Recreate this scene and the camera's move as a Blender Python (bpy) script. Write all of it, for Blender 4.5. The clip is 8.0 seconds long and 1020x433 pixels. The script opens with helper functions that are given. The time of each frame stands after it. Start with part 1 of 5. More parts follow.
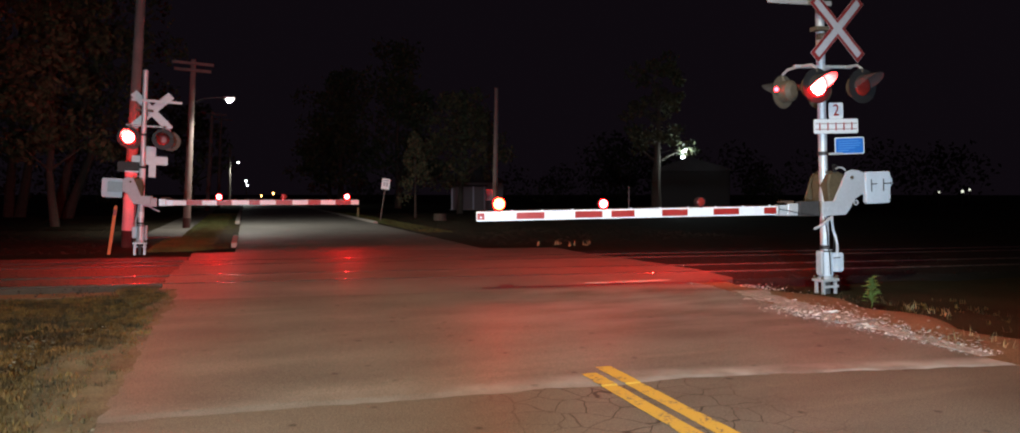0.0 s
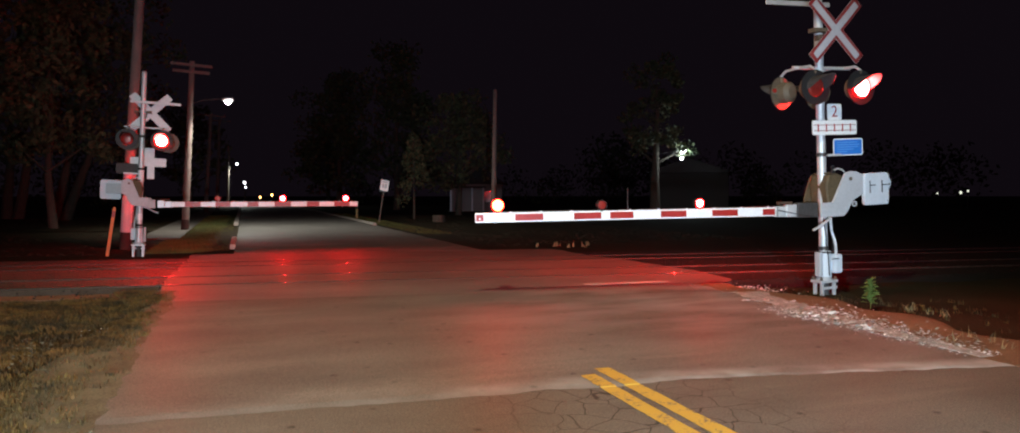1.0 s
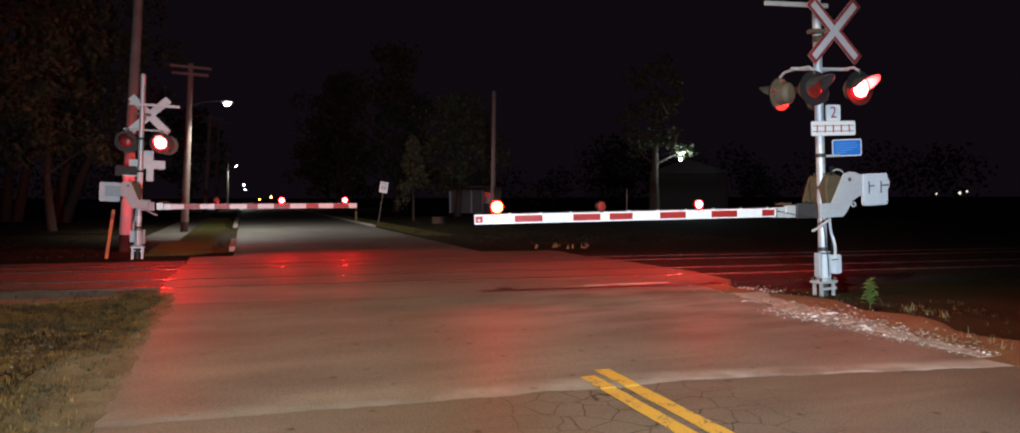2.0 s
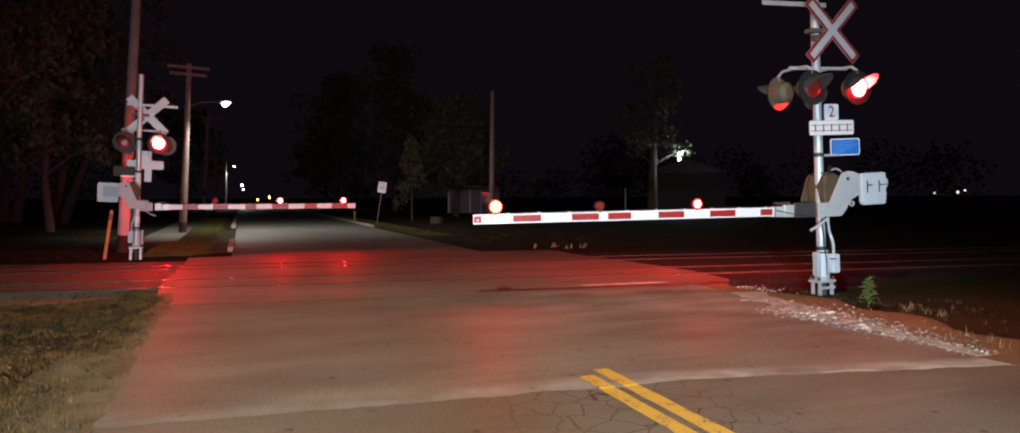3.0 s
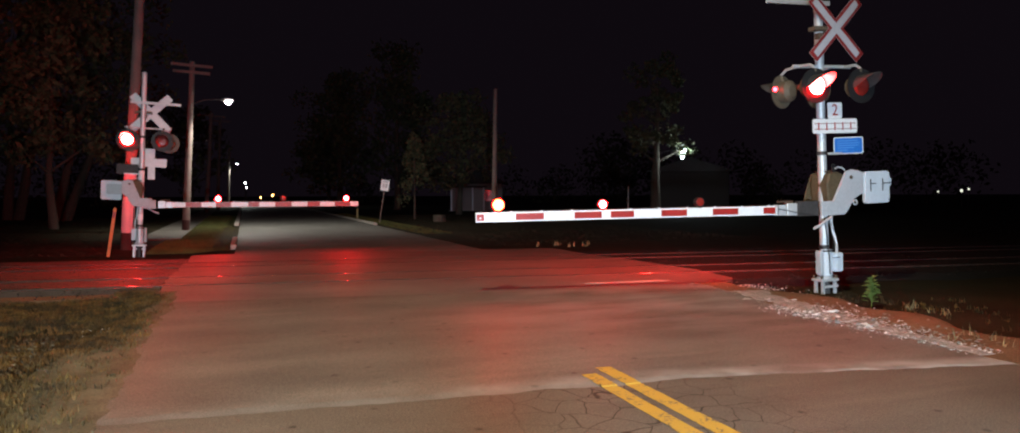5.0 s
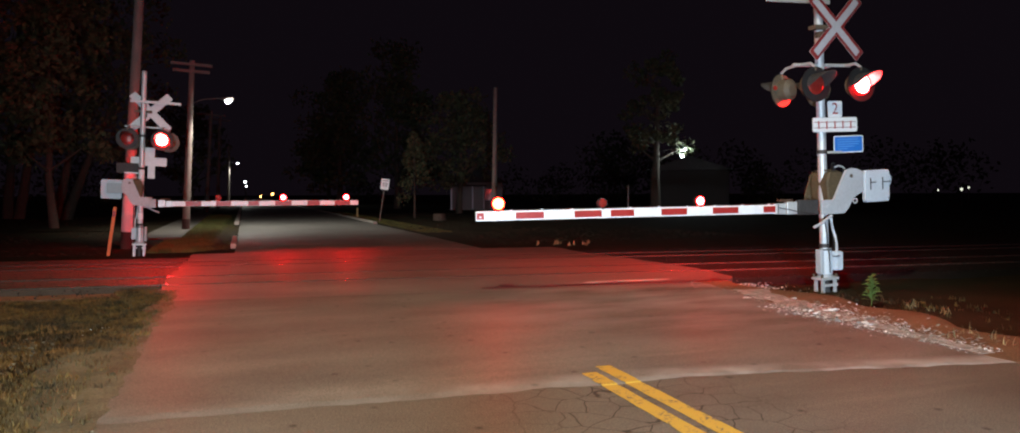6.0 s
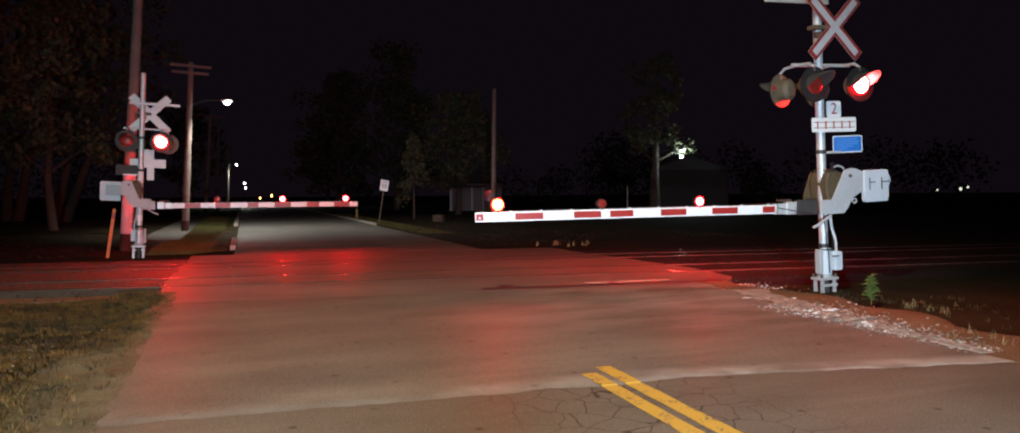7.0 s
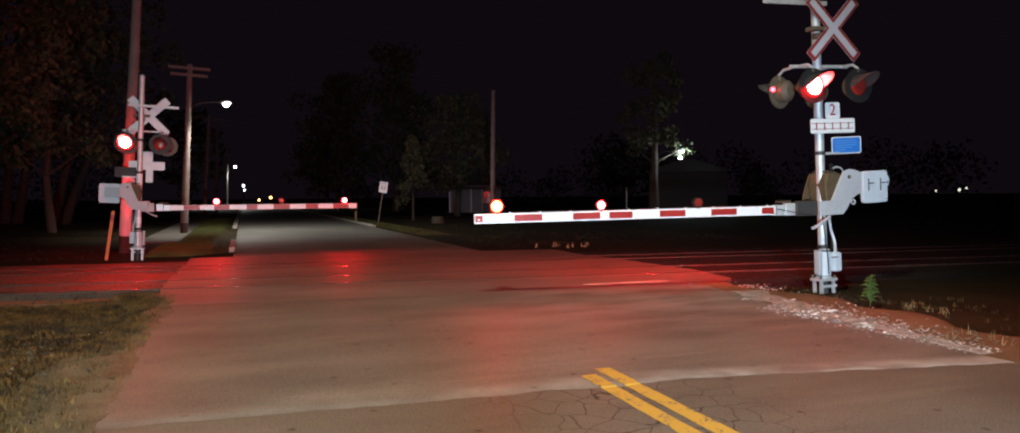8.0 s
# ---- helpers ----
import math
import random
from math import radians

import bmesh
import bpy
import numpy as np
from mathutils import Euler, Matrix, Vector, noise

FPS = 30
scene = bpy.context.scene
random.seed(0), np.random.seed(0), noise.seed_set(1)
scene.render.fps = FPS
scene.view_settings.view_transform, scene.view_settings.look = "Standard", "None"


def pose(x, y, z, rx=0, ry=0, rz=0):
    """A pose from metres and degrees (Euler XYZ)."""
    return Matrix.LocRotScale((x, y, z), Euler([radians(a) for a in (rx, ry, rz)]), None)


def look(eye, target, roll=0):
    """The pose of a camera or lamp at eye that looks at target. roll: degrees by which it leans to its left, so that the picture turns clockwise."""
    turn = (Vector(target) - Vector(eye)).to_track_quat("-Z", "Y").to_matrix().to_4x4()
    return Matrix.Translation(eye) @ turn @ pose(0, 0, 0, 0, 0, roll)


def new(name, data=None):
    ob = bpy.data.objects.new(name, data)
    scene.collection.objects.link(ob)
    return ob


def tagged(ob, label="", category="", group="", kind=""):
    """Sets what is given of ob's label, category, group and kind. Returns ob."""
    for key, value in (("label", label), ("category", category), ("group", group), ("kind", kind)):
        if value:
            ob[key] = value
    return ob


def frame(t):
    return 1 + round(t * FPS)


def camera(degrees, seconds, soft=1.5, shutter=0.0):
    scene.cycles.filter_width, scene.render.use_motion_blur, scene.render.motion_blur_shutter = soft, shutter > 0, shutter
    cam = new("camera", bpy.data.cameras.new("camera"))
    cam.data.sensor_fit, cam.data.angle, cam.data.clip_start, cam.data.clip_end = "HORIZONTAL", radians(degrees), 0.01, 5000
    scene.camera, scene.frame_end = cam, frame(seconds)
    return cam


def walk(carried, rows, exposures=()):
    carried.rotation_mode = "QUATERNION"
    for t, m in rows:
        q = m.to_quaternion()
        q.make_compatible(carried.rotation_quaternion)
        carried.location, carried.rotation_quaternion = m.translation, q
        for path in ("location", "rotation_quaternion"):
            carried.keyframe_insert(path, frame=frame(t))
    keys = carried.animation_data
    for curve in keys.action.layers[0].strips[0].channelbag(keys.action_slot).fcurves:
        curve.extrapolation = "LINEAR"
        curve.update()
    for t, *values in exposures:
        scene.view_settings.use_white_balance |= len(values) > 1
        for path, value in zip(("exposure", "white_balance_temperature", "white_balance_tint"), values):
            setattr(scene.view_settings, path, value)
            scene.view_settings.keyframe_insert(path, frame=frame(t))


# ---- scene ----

# ---- camera ----
EYE_H = 1.5
cam = camera(68.57, 8.0, soft=1.75)
walk(cam, [
    (0.0, pose(0, 0, EYE_H, 88.246, -0.036, -19.480)),
    (0.5, pose(0, 0, EYE_H, 88.282, 0.000, -19.529)),
    (1.0, pose(0, 0, EYE_H, 88.356, 0.000, -19.571)),
    (1.5, pose(0, 0, EYE_H, 88.466, 0.070, -19.562)),
    (3.0, pose(0, 0, EYE_H, 88.457, 0.233, -19.740)),
    (3.5, pose(0, 0, EYE_H, 88.466, 0.249, -19.646)),
    (4.0, pose(0, 0, EYE_H, 88.468, 0.261, -19.569)),
    (4.5, pose(0, 0, EYE_H, 88.406, 0.174, -19.537)),
    (6.0, pose(0, 0, EYE_H, 88.224, 0.194, -19.533)),
    (6.5, pose(0, 0, EYE_H, 88.256, 0.258, -19.571)),
    (7.0, pose(0, 0, EYE_H, 88.291, 0.350, -19.583)),
    (7.5, pose(0, 0, EYE_H, 88.339, 0.445, -19.602)),
    (8.0, pose(0, 0, EYE_H, 88.414, 0.441, -19.653)),
])

# ---- light: a clear night, a street lamp overhead and a parked car's headlights behind the eye ----
world = bpy.data.worlds.new("night")
scene.world = world
world.use_nodes = True
world.node_tree.nodes["Background"].inputs[0].default_value = (0.0060, 0.0040, 0.0064, 1)
world.node_tree.nodes["Background"].inputs[1].default_value = 0.7
scene.view_settings.exposure = 0.0


def lamp(name, kind, m, watts, color, radius=0.1, cone=None, blend=0.4):
    data = bpy.data.lights.new(name, kind)
    data.energy, data.color, data.shadow_soft_size = watts, color, radius
    if cone:
        data.spot_size, data.spot_blend = radians(cone), blend
    ob = new(name, data)
    ob.matrix_world = m
    return ob


lamp("street_lamp_light_overhead", "SPOT", look((0.2, 3.0, 9.0), (2.2, 9.0, 0)), 4100, (1.0, 0.83, 0.56), 0.16, 112, 0.9)
lamp("headlight_beam", "SPOT", look((-0.9, -2.2, 0.95), (0.3, 21.0, 1.5)), 6500, (0.70, 0.85, 1.0), 0.09, 42, 0.9)
lamp("headlight_beam", "SPOT", look((0.5, -2.2, 0.95), (6.6, 10.0, 1.1)), 7200, (0.64, 0.83, 1.0), 0.09, 42, 0.8)


# ---- materials ----
def mat(name, color, rough=0.7, metal=0.0, vary=0.25, scale=3.0, fine=40.0, bump=0.1, tint=None, spec=0.5, coat=0.0, ends=(0.32, 0.68), spread=0.1):
    """Two scales of noise over a base colour, with fine relief."""
    m = bpy.data.materials.new(name)
    m.use_nodes = True
    t = m.node_tree
    b = t.nodes["Principled BSDF"]
    b.inputs["Metallic"].default_value = metal
    b.inputs["Specular IOR Level"].default_value = spec
    b.inputs["Coat Weight"].default_value = coat
    b.inputs["Coat Roughness"].default_value = 0.40
    tc = t.nodes.new("ShaderNodeTexCoord")
    big, small = t.nodes.new("ShaderNodeTexNoise"), t.nodes.new("ShaderNodeTexNoise")
    big.inputs["Scale"].default_value, small.inputs["Scale"].default_value = scale, fine
    big.inputs["Detail"].default_value, small.inputs["Detail"].default_value = 5, 4
    for n in (big, small):
        t.links.new(tc.outputs["Object"], n.inputs["Vector"])
    add = t.nodes.new("ShaderNodeMath")
    add.operation = "ADD"
    t.links.new(big.outputs[0], add.inputs[0])
    t.links.new(small.outputs[0], add.inputs[1])
    ramp = t.nodes.new("ShaderNodeValToRGB")
    lo = tint or tuple(c * (1 - vary) for c in color)
    hi = tuple(min(1, c * (1 + vary)) for c in color)
    ramp.color_ramp.elements[0].position, ramp.color_ramp.elements[0].color = ends[0], (*lo, 1)
    ramp.color_ramp.elements[1].position, ramp.color_ramp.elements[1].color = ends[1], (*hi, 1)
    half = t.nodes.new("ShaderNodeMath")
    half.operation, half.inputs[1].default_value = "MULTIPLY", 0.5
    t.links.new(add.outputs[0], half.inputs[0])
    t.links.new(half.outputs[0], ramp.inputs[0])
    t.links.new(ramp.outputs[0], b.inputs["Base Color"])
    rr = t.nodes.new("ShaderNodeMapRange")
    rr.inputs["To Min"].default_value, rr.inputs["To Max"].default_value = max(0.02, rough - spread), min(1, rough + spread)
    t.links.new(big.outputs[0], rr.inputs[0])
    t.links.new(rr.outputs[0], b.inputs["Roughness"])
    if bump:
        bp = t.nodes.new("ShaderNodeBump")
        bp.inputs["Strength"].default_value, bp.inputs["Distance"].default_value = bump, 0.02
        t.links.new(small.outputs[0], bp.inputs["Height"])
        t.links.new(bp.outputs[0], b.inputs["Normal"])
    return m


def glow(name, color, strength):
    m = bpy.data.materials.new(name)
    m.use_nodes = True
    b = m.node_tree.nodes["Principled BSDF"]
    b.inputs["Base Color"].default_value = (0.3, 0.02, 0.02, 1)
    b.inputs["Emission Color"].default_value = (*color, 1)
    b.inputs["Emission Strength"].default_value = strength
    return m


def asphalt(name, color, rough, cracks):
    """Worn asphalt: aggregate grain, stains, worn wheel tracks along y; with cracks where the surface is old."""
    m = mat(name, color, rough, vary=0.24, scale=0.5, fine=75, bump=0.14, spec=0.18, coat=0.03)
    t = m.node_tree
    b = t.nodes["Principled BSDF"]
    tc = t.nodes["Texture Coordinate"]
    base = b.inputs["Base Color"].links[0].from_socket
    # dark spots of oil and bitumen
    sp = t.nodes.new("ShaderNodeTexVoronoi")
    sp.inputs["Scale"].default_value = 3.1
    t.links.new(tc.outputs["Object"], sp.inputs["Vector"])
    sr = t.nodes.new("ShaderNodeMapRange")
    sr.inputs["From Min"].default_value, sr.inputs["From Max"].default_value = 0.04, 0.13
    sr.inputs["To Min"].default_value, sr.inputs["To Max"].default_value = 0.45, 1.0
    t.links.new(sp.outputs["Distance"], sr.inputs[0])
    # grain of single stones
    gr = t.nodes.new("ShaderNodeTexNoise")
    gr.inputs["Scale"].default_value, gr.inputs["Detail"].default_value = 95, 4
    t.links.new(tc.outputs["Object"], gr.inputs["Vector"])
    g2 = t.nodes.new("ShaderNodeMapRange")
    g2.inputs["From Min"].default_value, g2.inputs["From Max"].default_value = 0.3, 0.75
    g2.inputs["To Min"].default_value, g2.inputs["To Max"].default_value = 0.62, 1.42
    t.links.new(gr.outputs[0], g2.inputs[0])
    mul = t.nodes.new("ShaderNodeMath")
    mul.operation = "MULTIPLY"
    t.links.new(sr.outputs[0], mul.inputs[0])
    t.links.new(g2.outputs[0], mul.inputs[1])
    # faint scuffs and seams across the road
    mp = t.nodes.new("ShaderNodeMapping")
    mp.inputs["Scale"].default_value = (0.55, 1.35, 1)
    mp.inputs["Rotation"].default_value = (0, 0, 0.05)
    t.links.new(tc.outputs["Object"], mp.inputs["Vector"])
    sc = t.nodes.new("ShaderNodeTexNoise")
    sc.inputs["Scale"].default_value, sc.inputs["Detail"].default_value = 1.0, 9
    t.links.new(mp.outputs[0], sc.inputs["Vector"])
    s2 = t.nodes.new("ShaderNodeMapRange")
    s2.inputs["From Min"].default_value, s2.inputs["From Max"].default_value = 0.3, 0.72
    s2.inputs["To Min"].default_value, s2.inputs["To Max"].default_value = 0.80, 1.22
    t.links.new(sc.outputs[0], s2.inputs[0])
    mu = t.nodes.new("ShaderNodeMath")
    mu.operation = "MULTIPLY"
    t.links.new(mul.outputs[0], mu.inputs[0])
    t.links.new(s2.outputs[0], mu.inputs[1])
    # thin pale drag marks across the way
    dm = t.nodes.new("ShaderNodeMapping")
    dm.inputs["Scale"].default_value = (0.22, 3.4, 1)
    dm.inputs["Rotation"].default_value = (0, 0, -0.10)
    t.links.new(tc.outputs["Object"], dm.inputs["Vector"])
    dn = t.nodes.new("ShaderNodeTexNoise")
    dn.inputs["Scale"].default_value, dn.inputs["Detail"].default_value = 1.0, 3
    t.links.new(dm.outputs[0], dn.inputs["Vector"])
    dr = t.nodes.new("ShaderNodeMapRange")
    dr.inputs["From Min"].default_value, dr.inputs["From Max"].default_value = 0.60, 0.72
    dr.inputs["To Min"].default_value, dr.inputs["To Max"].default_value = 1.0, 1.18
    t.links.new(dn.outputs[0], dr.inputs[0])
    md = t.nodes.new("ShaderNodeMath")
    md.operation = "MULTIPLY"
    t.links.new(mu.outputs[0], md.inputs[0])
    t.links.new(dr.outputs[0], md.inputs[1])
    last = md.outputs[0]
    if cracks:
        # a net of cracks about the middle of the road
        wob = t.nodes.new("ShaderNodeTexNoise")
        wob.inputs["Scale"].default_value = 2.5
        t.links.new(tc.outputs["Object"], wob.inputs["Vector"])
        mix = t.nodes.new("ShaderNodeMix")
        mix.data_type = "VECTOR"
        mix.inputs[0].default_value = 0.16
        t.links.new(tc.outputs["Object"], mix.inputs[4])
        t.links.new(wob.outputs[1], mix.inputs[5])
        v = t.nodes.new("ShaderNodeTexVoronoi")
        v.feature = "DISTANCE_TO_EDGE"
        v.inputs["Scale"].default_value = 4.6
        t.links.new(mix.outputs[1], v.inputs["Vector"])
        cr = t.nodes.new("ShaderNodeMapRange")
        cr.inputs["From Min"].default_value, cr.inputs["From Max"].default_value = 0.002, 0.024
        cr.inputs["To Min"].default_value, cr.inputs["To Max"].default_value = 0.0, 1.0
        t.links.new(v.outputs["Distance"], cr.inputs[0])
        sep = t.nodes.new("ShaderNodeSeparateXYZ")
        t.links.new(tc.outputs["Object"], sep.inputs[0])
        off = t.nodes.new("ShaderNodeMath")
        off.operation, off.inputs[1].default_value = "SUBTRACT", 2.65
        t.links.new(sep.outputs[0], off.inputs[0])
        ab = t.nodes.new("ShaderNodeMath")
        ab.operation = "ABSOLUTE"
        t.links.new(off.outputs[0], ab.inputs[0])
        fade = t.nodes.new("ShaderNodeMapRange")
        fade.inputs["From Min"].default_value, fade.inputs["From Max"].default_value = 0.35, 1.25
        fade.inputs["To Min"].default_value, fade.inputs["To Max"].default_value = 0.28, 1.0
        t.links.new(ab.outputs[0], fade.inputs[0])
        mx = t.nodes.new("ShaderNodeMath")
        mx.operation = "MAXIMUM"
        t.links.new(cr.outputs[0], mx.inputs[0])
        t.links.new(fade.outputs[0], mx.inputs[1])
        m2 = t.nodes.new("ShaderNodeMath")
        m2.operation = "MULTIPLY"
        t.links.new(last, m2.inputs[0])
        t.links.new(mx.outputs[0], m2.inputs[1])
        last = m2.outputs[0]
    mc = t.nodes.new("ShaderNodeVectorMath")
    mc.operation = "SCALE"
    t.links.new(base, mc.inputs[0])
    t.links.new(last, mc.inputs["Scale"])
    t.links.new(mc.outputs[0], b.inputs["Base Color"])
    return m


M_OLD = asphalt("old_asphalt", (0.118, 0.098, 0.078), 0.78, True)
M_NEW = asphalt("worn_asphalt", (0.132, 0.115, 0.097), 0.70, False)
M_FAR = asphalt("far_asphalt", (0.15, 0.145, 0.13), 0.6, False)
M_PANEL = asphalt("crossing_asphalt", (0.135, 0.118, 0.102), 0.62, False)
M_PANEL.node_tree.nodes["Principled BSDF"].inputs["Specular IOR Level"].default_value = 0.4
M_PANEL.node_tree.nodes["Principled BSDF"].inputs["Coat Weight"].default_value = 0.05


def dusty(m, color, x0, x1, most):
    """Pale stone dust in ragged smears, tracked in from the gravel between x0 (none) and x1."""
    t = m.node_tree
    b = t.nodes["Principled BSDF"]
    tc = t.nodes["Texture Coordinate"]
    sep = t.nodes.new("ShaderNodeSeparateXYZ")
    t.links.new(tc.outputs["Object"], sep.inputs[0])
    side = t.nodes.new("ShaderNodeMapRange")
    side.inputs["From Min"].default_value, side.inputs["From Max"].default_value = x0, x1
    t.links.new(sep.outputs[0], side.inputs[0])
    mp = t.nodes.new("ShaderNodeMapping")
    mp.inputs["Scale"].default_value = (0.7, 1.8, 1)
    mp.inputs["Rotation"].default_value = (0, 0, 0.25)
    t.links.new(tc.outputs["Object"], mp.inputs["Vector"])
    n = t.nodes.new("ShaderNodeTexNoise")
    n.inputs["Scale"].default_value, n.inputs["Detail"].default_value = 1.3, 8
    t.links.new(mp.outputs[0], n.inputs["Vector"])
    r = t.nodes.new("ShaderNodeMapRange")
    r.inputs["From Min"].default_value, r.inputs["From Max"].default_value = 0.38, 0.66
    r.inputs["To Max"].default_value = most
    t.links.new(n.outputs[0], r.inputs[0])
    along = t.nodes.new("ShaderNodeMapRange")
    along.inputs["From Min"].default_value, along.inputs["From Max"].default_value = 6.4, 8.6
    along.inputs["To Min"].default_value = 0.2
    t.links.new(sep.outputs[1], along.inputs[0])
    k0 = t.nodes.new("ShaderNodeMath")
    k0.operation = "MULTIPLY"
    t.links.new(side.outputs[0], k0.inputs[0])
    t.links.new(along.outputs[0], k0.inputs[1])
    k = t.nodes.new("ShaderNodeMath")
    k.operation = "MULTIPLY"
    t.links.new(k0.outputs[0], k.inputs[0])
    t.links.new(r.outputs[0], k.inputs[1])
    mix = t.nodes.new("ShaderNodeMix")
    mix.data_type = "RGBA"
    t.links.new(k.outputs[0], mix.inputs[0])
    t.links.new(b.inputs["Base Color"].links[0].from_socket, mix.inputs[6])
    mix.inputs[7].default_value = (*color, 1)
    t.links.new(mix.outputs[2], b.inputs["Base Color"])


dusty(M_NEW, (0.27, 0.255, 0.24), 2.2, 6.0, 0.8)


def chalky(m, color, reach):
    """Pale dust worn out of the overlay's near edge, thin in the west and thick in the east."""
    t = m.node_tree
    b = t.nodes["Principled BSDF"]
    tc = t.nodes["Texture Coordinate"]
    sep = t.nodes.new("ShaderNodeSeparateXYZ")
    t.links.new(tc.outputs["Object"], sep.inputs[0])

    def node(op, a, c):
        n = t.nodes.new("ShaderNodeMath")
        n.operation = op
        for i, v in enumerate((a, c)):
            if isinstance(v, (int, float)):
                n.inputs[i].default_value = v
            else:
                t.links.new(v, n.inputs[i])
        return n.outputs[0]

    edge = node("MINIMUM", node("MULTIPLY_ADD", sep.outputs[0], -0.062), node("MULTIPLY_ADD", sep.outputs[0], -0.193))
    for n, v in zip([n for n in t.nodes if n.type == "MATH" and n.operation == "MULTIPLY_ADD"], (5.54, 5.957)):
        n.inputs[2].default_value = v
    off = node("SUBTRACT", sep.outputs[1], edge)
    noise_tex = t.nodes.new("ShaderNodeTexNoise")
    noise_tex.inputs["Scale"].default_value, noise_tex.inputs["Detail"].default_value = 1.7, 9
    t.links.new(tc.outputs["Object"], noise_tex.inputs["Vector"])
    band = t.nodes.new("ShaderNodeMapRange")
    band.interpolation_type = "SMOOTHSTEP"
    band.inputs["From Min"].default_value, band.inputs["From Max"].default_value = 0.02, reach
    band.inputs["To Min"].default_value, band.inputs["To Max"].default_value = 1.0, 0.0
    t.links.new(off, band.inputs[0])
    side = t.nodes.new("ShaderNodeMapRange")
    side.inputs["From Min"].default_value, side.inputs["From Max"].default_value = 0.0, 6.4
    side.inputs["To Min"].default_value, side.inputs["To Max"].default_value = 0.10, 1.2
    t.links.new(sep.outputs[0], side.inputs[0])
    amount = node("MULTIPLY", node("MULTIPLY", band.outputs[0], side.outputs[0]), node("MULTIPLY", node("MAXIMUM", node("SUBTRACT", noise_tex.outputs[0], 0.36), 0.03), 4.2))
    amount = node("MINIMUM", amount, 0.9)
    mix = t.nodes.new("ShaderNodeMix")
    mix.data_type = "RGBA"
    t.links.new(amount, mix.inputs[0])
    t.links.new(b.inputs["Base Color"].links[0].from_socket, mix.inputs[6])
    mix.inputs[7].default_value = (*color, 1)
    t.links.new(mix.outputs[2], b.inputs["Base Color"])


chalky(M_NEW, (0.34, 0.325, 0.31), 0.32)
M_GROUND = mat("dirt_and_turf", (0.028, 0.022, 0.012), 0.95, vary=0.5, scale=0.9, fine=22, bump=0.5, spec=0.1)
M_DIRT = mat("sandy_shoulder_dirt", (0.170, 0.104, 0.062), 0.95, vary=0.4, scale=1.6, fine=40, bump=0.5, spec=0.1)
M_SAND = mat("gritty_sand", (0.114, 0.097, 0.064), 0.8, vary=0.6, scale=2.6, fine=50, bump=0.6, spec=0.18, coat=0.03)
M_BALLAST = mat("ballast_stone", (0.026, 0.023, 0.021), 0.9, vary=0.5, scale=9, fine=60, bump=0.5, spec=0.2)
M_GRIT = mat("pale_crushed_grit", (0.33, 0.31, 0.29), 0.9, vary=0.6, scale=7, fine=90, bump=0.5, spec=0.2)
# Paler copy of the ballast stone; the left bed's light is in the colour.
M_BALLAST_LIT = mat("lit_brown_ballast", (0.074, 0.062, 0.053), 0.7, vary=0.45, scale=2.5, fine=45, bump=0.45, spec=0.35, coat=0.05)
M_CLOD = mat("earth_clod", (0.10, 0.082, 0.050), 0.95, vary=0.5, scale=12, fine=60, bump=0.3)
M_ROCK = mat("pale_limestone", (0.48, 0.465, 0.45), 0.85, vary=0.35, scale=8, fine=60, bump=0.4)
M_RAIL = mat("polished_rail_steel", (0.072, 0.056, 0.049), 0.5, vary=0.3, scale=5, fine=30, bump=0.0, coat=1.0)
M_RAIL.node_tree.nodes["Principled BSDF"].inputs["Coat Roughness"].default_value = 0.035
M_RAIL.node_tree.nodes["Principled BSDF"].inputs["Coat IOR"].default_value = 2.9
M_RUST = mat("rusty_rail_web", (0.07, 0.036, 0.022), 0.8, vary=0.4, scale=12, fine=80, bump=0.3)
M_CONC = mat("concrete", (0.36, 0.33, 0.29), 0.85, vary=0.2, scale=1.5, fine=40, bump=0.2)
M_YELLOW = mat("worn_yellow_paint", (0.41, 0.245, 0.030), 0.75, vary=0.15, scale=7, fine=38, bump=0.3, tint=(0.13, 0.10, 0.06), ends=(0.385, 0.455))
M_GRASS = mat("dry_grass", (0.098, 0.060, 0.013), 0.9, vary=0.35, scale=1.6, fine=6, bump=0, tint=(0.022, 0.018, 0.006), ends=(0.42, 0.60))
M_GRASS2 = mat("dead_brown_grass", (0.135, 0.068, 0.018), 0.9, vary=0.35, scale=1.4, fine=6, bump=0, tint=(0.034, 0.021, 0.008), ends=(0.42, 0.60))
M_LITTER = mat("bleached_leaf_litter", (0.22, 0.19, 0.15), 0.9, vary=0.5, scale=9, fine=40, bump=0)
M_WEED = mat("weed_leaf", (0.11, 0.17, 0.035), 0.7, vary=0.4, scale=8, fine=30, bump=0)
M_STRAW = mat("straw", (0.24, 0.19, 0.09), 0.85, vary=0.3, scale=8, fine=30, bump=0)
M_LEAF = mat("tree_leaf", (0.078, 0.078, 0.034), 0.8, vary=0.4, scale=1.5, fine=12, bump=0)
M_BARK = mat("bark", (0.08, 0.06, 0.045), 0.95, vary=0.4, scale=4, fine=25, bump=0.6)
M_POLE = mat("weathered_pole_wood", (0.18, 0.142, 0.125), 0.9, vary=0.3, scale=2, fine=30, bump=0.3)
# Pale tone for a thin stake, and for light painted on a pole.
M_PALE_POST = mat("pale_post_tone", (0.55, 0.50, 0.50), 0.7, vary=0.12, scale=3, fine=25, bump=0.05)
